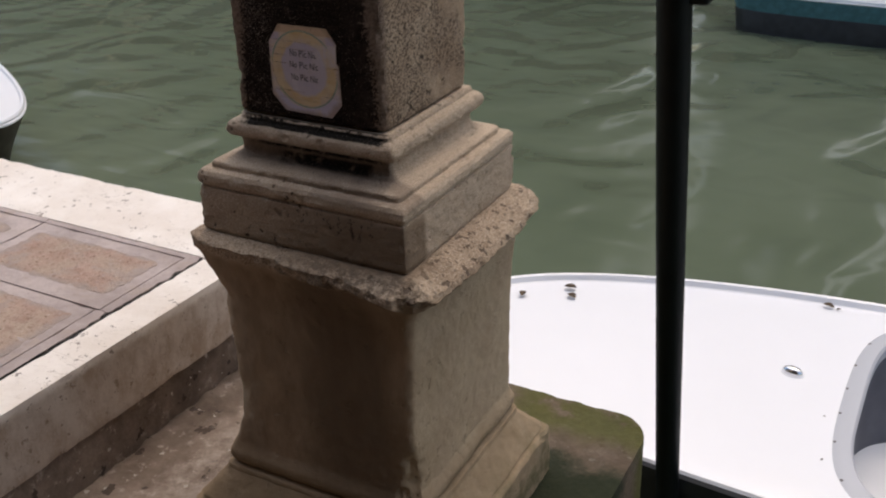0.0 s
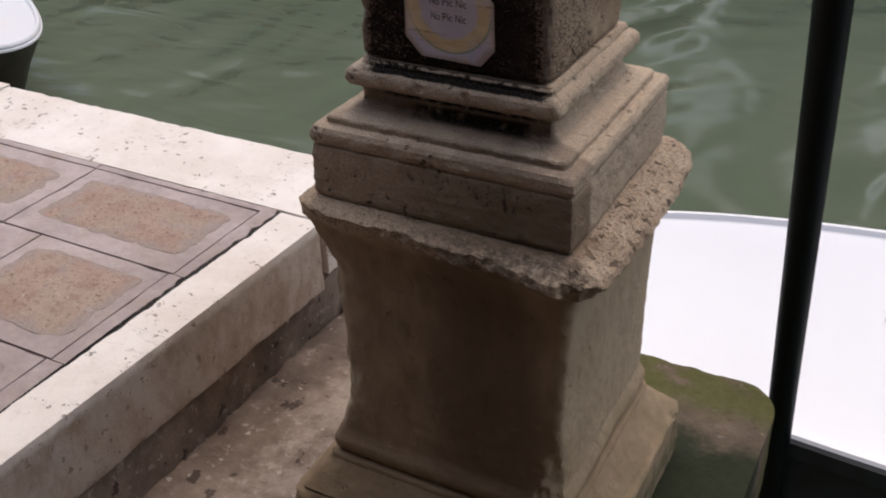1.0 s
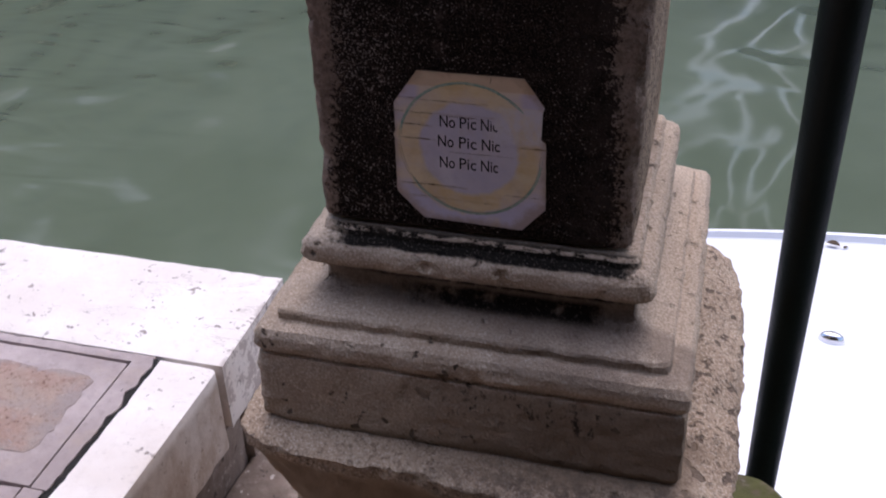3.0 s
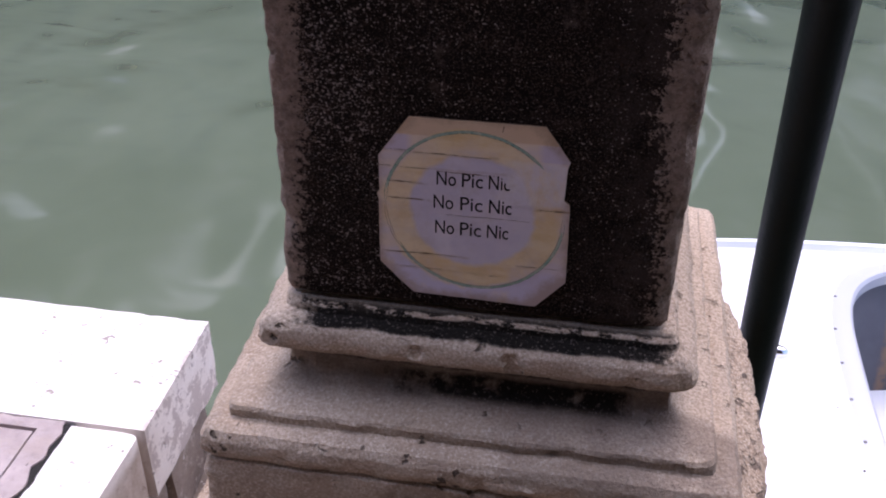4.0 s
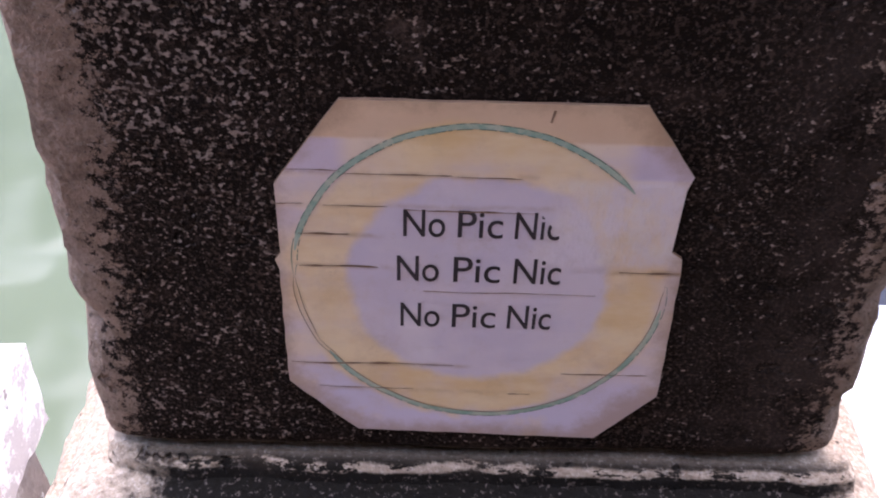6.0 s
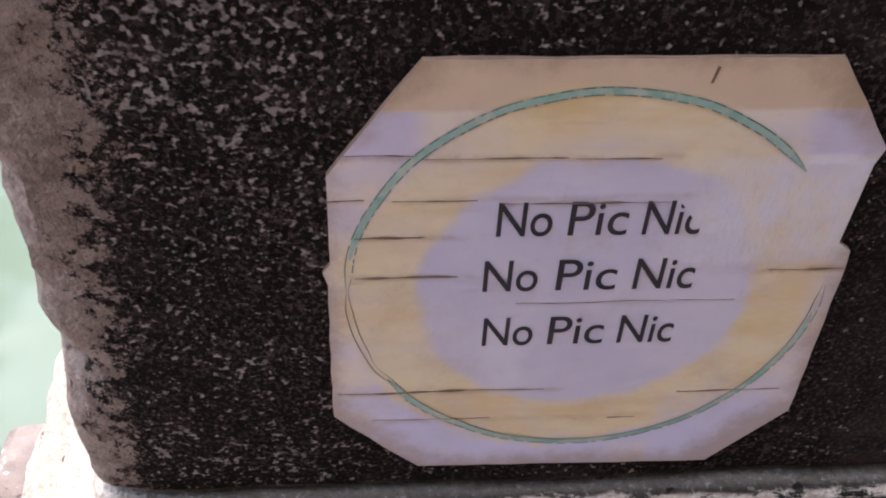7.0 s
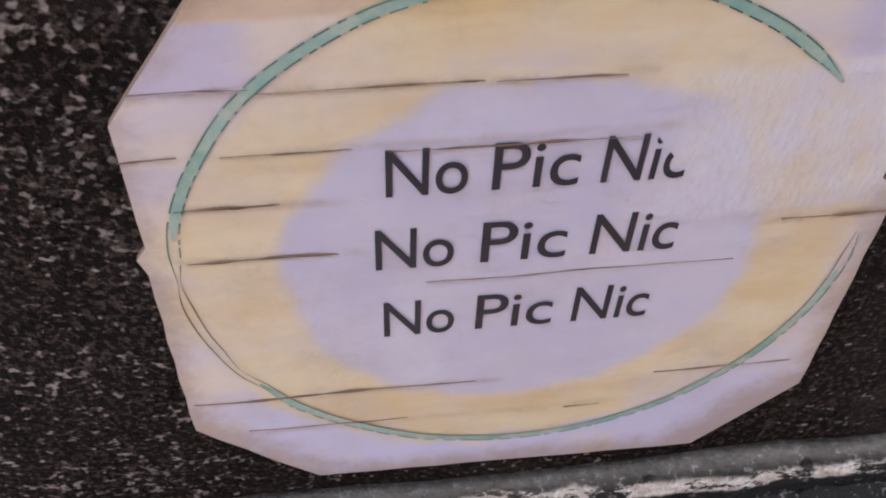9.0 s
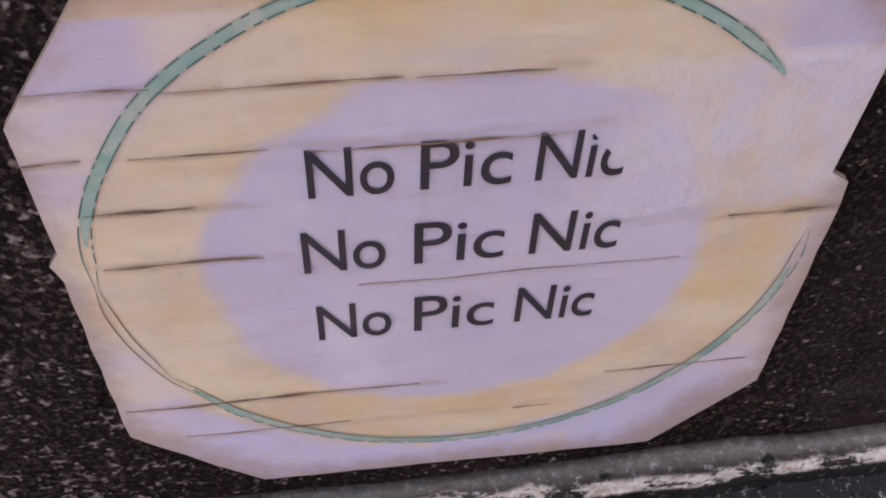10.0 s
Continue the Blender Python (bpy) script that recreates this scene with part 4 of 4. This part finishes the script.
fitting = boat_part("deck_fitting", dome(-0.522, 3.66, DECK + 0.012, 0.050, 0.030, 0.006, -0.15, "deck_fitting", M_GEL), "oval base plate")
boat_part("fitting_cap", dome(-0.522, 3.66, DECK + 0.015, 0.043, 0.024, 0.030, -0.15, "fitting_cap", M_CHROME), "polished chrome oval cap", fitting)
for a in (150, 163, 176, 189, 202, 216, 229):
    p = hatch_rim(radians(a), 0.068)
    boat_part("screw", dome(p.x, p.y, DECK + 0.016, 0.006, 0.006, 0.003, 0, "screw", M_SCREW, 10, 3))


def leaf(x, y, z, size, turn, material, label):
    """A curled leaf: a pointed blade, raised along its edges."""
    v, f = [], []
    for i in range(9):
        u = i / 8
        w = size * 0.32 * math.sin(math.pi * u) ** 0.8
        for s in (-1, 0, 1):
            px, py = size * (u - 0.5), s * w
            v.append((px * math.cos(turn) - py * math.sin(turn), px * math.sin(turn) + py * math.cos(turn), abs(s) * w * 0.6 + 0.2 * size * (u - 0.5) ** 2 + 0.003))
    for i in range(8):
        for s in (0, 1):
            f.append((3 * i + s, 3 * i + 3 + s, 3 * i + 4 + s, 3 * i + 1 + s))
    ob = new("leaf", mesh_of("leaf", v, f, material, True))
    ob.location = (x, y, z)
    return tagged(ob, label, "leaf", "leaves on the boat")


for x, y, s, a in ((-1.57, 3.94, 0.060, 0.2), (-1.535, 3.865, 0.055, -0.5), (-1.745, 3.79, 0.05, 1.8), (-0.485, 4.275, 0.055, -0.3), (-0.44, 4.262, 0.025, 0.9),
                   (0.172, 4.31, 0.05, 0.1), (-0.325, 3.155, 0.012, 1.0), (-0.36, 3.42, 0.010, 0.4)):
    leaf(x, y, DECK + 0.012, s, a, M_LEAF, "small dry brown leaf lying on the white deck")
leaf(-0.25, 2.915, DECK + 0.008, 0.045, 0.45, M_GREENLEAF, "small yellow-green leaf lying on the white deck")
leaf(-0.04, 3.7, -1.283, 0.03, 0.8, M_LEAF, "dry leaf on the cockpit floor")

# ---- black mooring post ----
post = thing("mooring_post", "black painted round steel mooring post standing in the canal", "post", (-0.79, 2.686, -1.9))
v, f, seg = [], [], 28
levels = [-1.9 + 0.19 * i for i in range(21)]
for z in levels:
    r = 0.0425 + 0.0045 * z
    for i in range(seg):
        a = 2 * math.pi * i / seg
        v.append((-0.007 - 0.0346 * z + r * math.cos(a), 0.024 - 0.1125 * z + r * math.sin(a), z + 1.9))
for k in range(len(levels) - 1):
    f += [(k * seg + i, k * seg + (i + 1) % seg, (k + 1) * seg + (i + 1) % seg, (k + 1) * seg + i) for i in range(seg)]
f.append(tuple((len(levels) - 1) * seg + i for i in range(seg)))
part("pole", mesh_of("pole", v, f, M_BLACK, True), post)
part("bracket", from_bm(box(-0.04, 0.055, -0.09, -0.03, 2.75, 2.80, 0.012), "bracket", M_BLACK), post, "small black bracket")

# ---- white boat with a lantern further along the quay ----
def small_boat(name, label, tip, heading, length, width, top, blunt, paint, side, strake):
    """A boat seen from its end: rounded plan, sheer sides, flat deck with a raised edge."""
    ob = thing(name, label, "boat", (*tip, -1.3))
    ob.rotation_euler = (0, 0, heading)
    n = 60
    plan = []
    for i in range(n):
        a = math.pi * (i / (n - 1) - 0.5)
        if not blunt:  # a full, rounded bow
            u = 2 * i / (n - 1) - 1
            plan.append((length * u * u, 0.63 * math.sqrt(length) * u))
            continue
        plan.append((length - length * abs(math.cos(a)) ** (2 / blunt), width / 2 * math.copysign(abs(math.sin(a)) ** (2 / blunt), math.sin(a))))

    def ring(inset, z):
        return [Vector((x + inset, y * (1 - 2 * inset / width), z)) for x, y in plan]

    z = top + 1.3
    part("deck", mesh_of("deck", ring(0.05, z - 0.015), [tuple(range(n))], paint, False), ob, "flat deck")
    part("gunwale", strips([ring(0.05, z - 0.015), ring(0.035, z + 0.01), ring(0.01, z + 0.012), ring(0.0, z), ring(0.0, z - 0.018)], "gunwale", paint), ob)
    part("strake", strips([ring(0.0, z - 0.018), ring(-0.010, z - 0.021), ring(-0.010, z - 0.032), ring(0.0, z - 0.036)], "strake", strake), ob)
    if blunt:  # upright painted sides over a dark bottom
        part("hull", strips([ring(0.0, z - 0.036), ring(0.01, z - 0.12), ring(0.03, z - 0.205)], "hull", side), ob, "painted side planks")
        part("bottom", strips([ring(0.03, z - 0.205), ring(0.026, z - 0.215), ring(0.06, -0.1)], "bottom", M_RUBBER), ob, "dark bottom of the hull")
    else:
        part("hull", strips([ring(0.0, z - 0.036), ring(0.16, z - 0.25), ring(0.42, -0.1)], "hull", side), ob)
    return ob


far_boat = small_boat("lantern_boat", "white boat with a brass lantern on its foredeck", (-5.76, 4.30), radians(168), 2.6, 3.0, -0.735, 0, M_GEL, M_HULL, M_GEL)
blue_boat = small_boat("rowing_boat", "blue-green wooden boat with a white top edge on the water", (-2.50, 11.40), radians(-1), 6.0, 1.5, -0.860, 9.0, M_GEL, M_CYAN, M_GEL)

g_amber = Graph("amber_glass")
g_amber.b.inputs["Emission Color"].default_value = (1.0, 0.45, 0.12, 1)
g_amber.b.inputs["Emission Strength"].default_value = 0.8
M_AMBER = g_amber.done(g_amber.mix(g_amber.noise(30), (0.7, 0.35, 0.12), (0.85, 0.55, 0.3)), 0.15)
lantern = thing("boat_lantern", "lit amber navigation lantern in a dark metal hood on the boat", "lantern", (-6.28, 4.49, -0.765))
lantern.scale = (0.75, 0.75, 0.75)


def turned(profile, seg, name, material, tilt=None):
    v, f = [], []
    for r, z in profile:
        v += [(r * math.cos(2 * math.pi * i / seg), r * math.sin(2 * math.pi * i / seg), z) for i in range(seg)]
    for k in range(len(profile) - 1):
        f += [(k * seg + i, k * seg + (i + 1) % seg, (k + 1) * seg + (i + 1) % seg, (k + 1) * seg + i) for i in range(seg)]
    return mesh_of(name, v, f, material, True)


part("base_plate", turned([(0.0, 0.0), (0.13, 0.0), (0.13, 0.012), (0.11, 0.03), (0.07, 0.035)], 28, "base_plate", M_CHROME), lantern, "polished base plate")
part("lens", turned([(0.045, 0.03), (0.055, 0.05), (0.057, 0.12), (0.05, 0.16), (0.0, 0.165)], 24, "lens", M_AMBER), lantern, "amber glass lens")
part("hood", turned([(0.07, 0.15), (0.075, 0.17), (0.055, 0.2), (0.03, 0.21), (0.0, 0.212)], 24, "hood", M_SCREW), lantern, "dark metal hood")
part("shield", from_bm(box(-0.2, -0.05, -0.06, 0.06, 0.02, 0.17, 0.03), "shield", M_SCREW), lantern, "dark metal housing")
horn = dome(0.0, 0.0, 0.0, 0.085, 0.085, 0.06, 0, "horn", M_CHROME, 20, 6)
for k, (dx, dy, dz, rx, ry) in enumerate(((0.03, 0.02, 0.30, 70, 20), (-0.10, 0.05, 0.28, -60, 10))):
    ob = part("horn", horn, lantern, "chrome horn bell")
    ob.matrix_local = pose(dx, dy, dz, rx, ry, 0)
for dx in (0.0, -0.07):
    part("stem", from_bm(box(dx - 0.012, dx + 0.012, 0.0, 0.024, 0.17, 0.30, 0.006), "stem", M_CHROME), lantern)

# ---- added out of view: ceiling and walls that shade the landing; far bank ----
tagged(new("ceiling", from_bm(box(-9.0, 0.9, -1.9, 0.45, 2.55, 2.85), "ceiling", M_DARKWALL)), "dark ceiling added out of view to shade the landing", "", "", "structure")
tagged(new("wall_south", from_bm(box(-9.0, 1.1, -2.1, -1.9, -1.5, 7.0), "wall_south", M_DARKWALL)), "plaster wall added out of view behind the landing", "", "", "structure")
tagged(new("wall_east", from_bm(box(0.9, 1.1, -1.9, 1.3, -0.345, 7.0), "wall_east", M_DARKWALL)), "plaster wall added out of view to shade the pillar side", "", "", "structure")
tagged(new("floor_east", from_bm(box(-0.744, 1.1, -1.9, 1.3, -0.75, -0.345), "floor_east", M_LAND)), "stone landing", "", "", "structure")


def canal_house(x0, x1, y, z1, seed):
    """Facade across the canal, with framed windows; it is seen only mirrored in the water."""
    rnd = random.Random(seed)
    wide = x1 - x0
    ob = thing("canal_house", "plastered canal house with pale window frames", "house", (x0, y, -1.5), "houses across the canal")
    part("wall", from_bm(box(0, wide, 0, 1.2, 0, z1 + 1.5), "wall", M_PLASTER), ob)
    # dark foot added so that the far water mirrors darker
    part("water_course", from_bm(box(-0.02, wide + 0.02, -0.08, 0.1, 0, 2.9), "water_course", M_DARKWALL), ob, "dark foot of the wall, added for its mirror image")
    part("cornice", from_bm(box(-0.05, wide + 0.05, -0.3, 0.1, z1 + 1.3, z1 + 1.6), "cornice", M_PALE), ob, "pale stone cornice")
    for storey in range(int((z1 - 2.2) / 3.2)):
        z = 3.4 + storey * 3.2
        part("string_course", from_bm(box(-0.01, wide + 0.01, -0.1, 0.1, z - 0.35, z - 0.2), "string_course", M_PALE), ob, "pale stone band")
        x = 0.5
        while x < wide - 1.4:
            fr = part("window", from_bm(box(x, x + 1.1, -0.06, 0.05, z, z + 1.9), "window", M_PALE), ob, "pale stone window frame")
            part("pane", from_bm(box(x + 0.15, x + 0.95, -0.075, 0.02, z + 0.15, z + 1.75), "pane", M_PANE), fr)
            x += 1.9 + rnd.random() * 0.9
    return ob


rnd = random.Random(3)
left = -26.0
for k in range(11):  # narrow houses with slits of sky between them
    wide = 2.9 + 1.5 * rnd.random()
    canal_house(left, left + wide, 17.0 + 0.4 * rnd.random(), (7.5, 11.0, 8.5, 12.5)[k % 4] + (2.5 if left > -9 else 0) + 1.5 * rnd.random(), k + 1)
    left += wide + 0.4 + 0.4 * rnd.random()

# ---- upper pavement: mortared stones ----
pave = thing("pavement", "quay pavement of rough stones set in wide grey mortar", "pavement", (0, 0, 0), "", "structure")
part("bed", from_bm(box(-7.6, -2.085, -1.9, 2.085, -0.3, TOP - 0.035), "bed", M_RUBBER), pave, "dark bed under the mortar")


def pad(x0, x1, y0, y1, seed):
    """One cell: a mortar pad with scored edges."""
    v, f = rough_block(x0, x1, y0, y1, TOP - 0.03, TOP, 0.045, 0.0015, 0.0025, seed)
    part("mortar_pad", mesh_of("mortar_pad", v, f, M_MORTAR, True), pave)


def stone(x0, x1, y0, y1, seed):
    """The rough stone that shows in the cell, with an uneven outline, a little proud."""
    n, v, f = 72, [], []
    cx, cy, hx, hy = (x0 + x1) / 2, (y0 + y1) / 2, (x1 - x0) / 2, (y1 - y0) / 2
    for k, (s, z) in enumerate(((1.0, -0.005), (0.985, 0.0012), (0.8, 0.0022), (0.4, 0.0022))):
        for i in range(n):
            a = 2 * math.pi * i / n
            c, d = math.cos(a), math.sin(a)
            r = 1 / (abs(c) ** 12 + abs(d) ** 12) ** (1 / 12)
            w = 1 + 0.07 * noise.fractal(Vector((c * 4 + seed, d * 4, seed)), 1.0, 2.0, 4)
            p = Vector((cx + hx * r * c * w * s, cy + hy * r * d * w * s, 0))
            v.append((p.x, p.y, TOP + z + 0.003 * noise.noise(p * 40)))
    for k in range(3):
        f += [(k * n + i, k * n + (i + 1) % n, (k + 1) * n + (i + 1) % n, (k + 1) * n + i) for i in range(n)]
    f.append(tuple(3 * n + i for i in range(n)))
    part("paving_stone", mesh_of("paving_stone", v, f, M_ROUGH, True), pave)


GAP = 0.0025
rnd = random.Random(11)
y_lines = [2.068, 1.722, 1.342, 0.965, 0.58, 0.2, -0.2, -0.6, -1.0, -1.4, -1.8]
for r in range(10):
    y1, y0 = y_lines[r], y_lines[r + 1]
    x = -2.094 + 0.03 * ((y0 + y1) / 2 - 2.0965)
    k = 0
    while x > -6.9:
        w = (0.588, 0.43, 0.62)[r % 3] if k == 0 else 0.50 + 0.22 * rnd.random()
        pad(x - w + GAP, x - GAP, y0 + GAP, y1 - GAP, r * 9 + k)
        m = 0.042 + 0.02 * rnd.random()
        stone(x - w + m - 0.008, x - m + 0.010, y0 + m + 0.012, y1 - m, r * 7.3 + k * 1.9)
        x -= w
        k += 1
# black soil in the open joint beside the kerb
M_SOIL = plain("joint_soil", (0.012, 0.010, 0.009), 0.95, 0, 0.4, 60, 0.004)
v, f = rough_block(-2.080, -2.040, -1.55, 2.094, TOP - 0.032, TOP - 0.0045, 0.012, 0.0015, 0.001, 77, 0.03)
part("joint", mesh_of("joint", v, f, M_SOIL, True), pave, "dark soil in the open joint")
# strips of mortar along the kerb and along the border stones
for i in range(8):
    y1, y0 = y_lines[i] + (0.03 if i == 0 else 0), y_lines[i + 1]
    v, f = rough_block(-2.0945 + 0.03 * ((y_lines[i] + y0) / 2 - 2.0965), -2.0535, y0 + 0.001, y1 - 0.001, TOP - 0.03, TOP - 0.001, 0.010, 0.0012, 0.0012, 30 + i)
    v = [q + Vector((0.036 * (q.y - 2.0965) + 0.010 * noise.fractal(Vector((q.y * 26, i, 0)), 1.0, 2.0, 4), 0, 0)) if q.x > -2.065 else q for q in v]
    part("mortar_strip", mesh_of("mortar_strip", v, f, M_MORTAR, True), pave)
for i in range(6):
    v, f = rough_block(-2.096 - 0.6 * (i + 1) + 0.002, -2.096 - 0.6 * i, 2.072, 2.098, TOP - 0.03, TOP - 0.001, 0.015, 0.002, 0.003, 50 + i)
    part("mortar_strip", mesh_of("mortar_strip", v, f, M_MORTAR, True), pave)
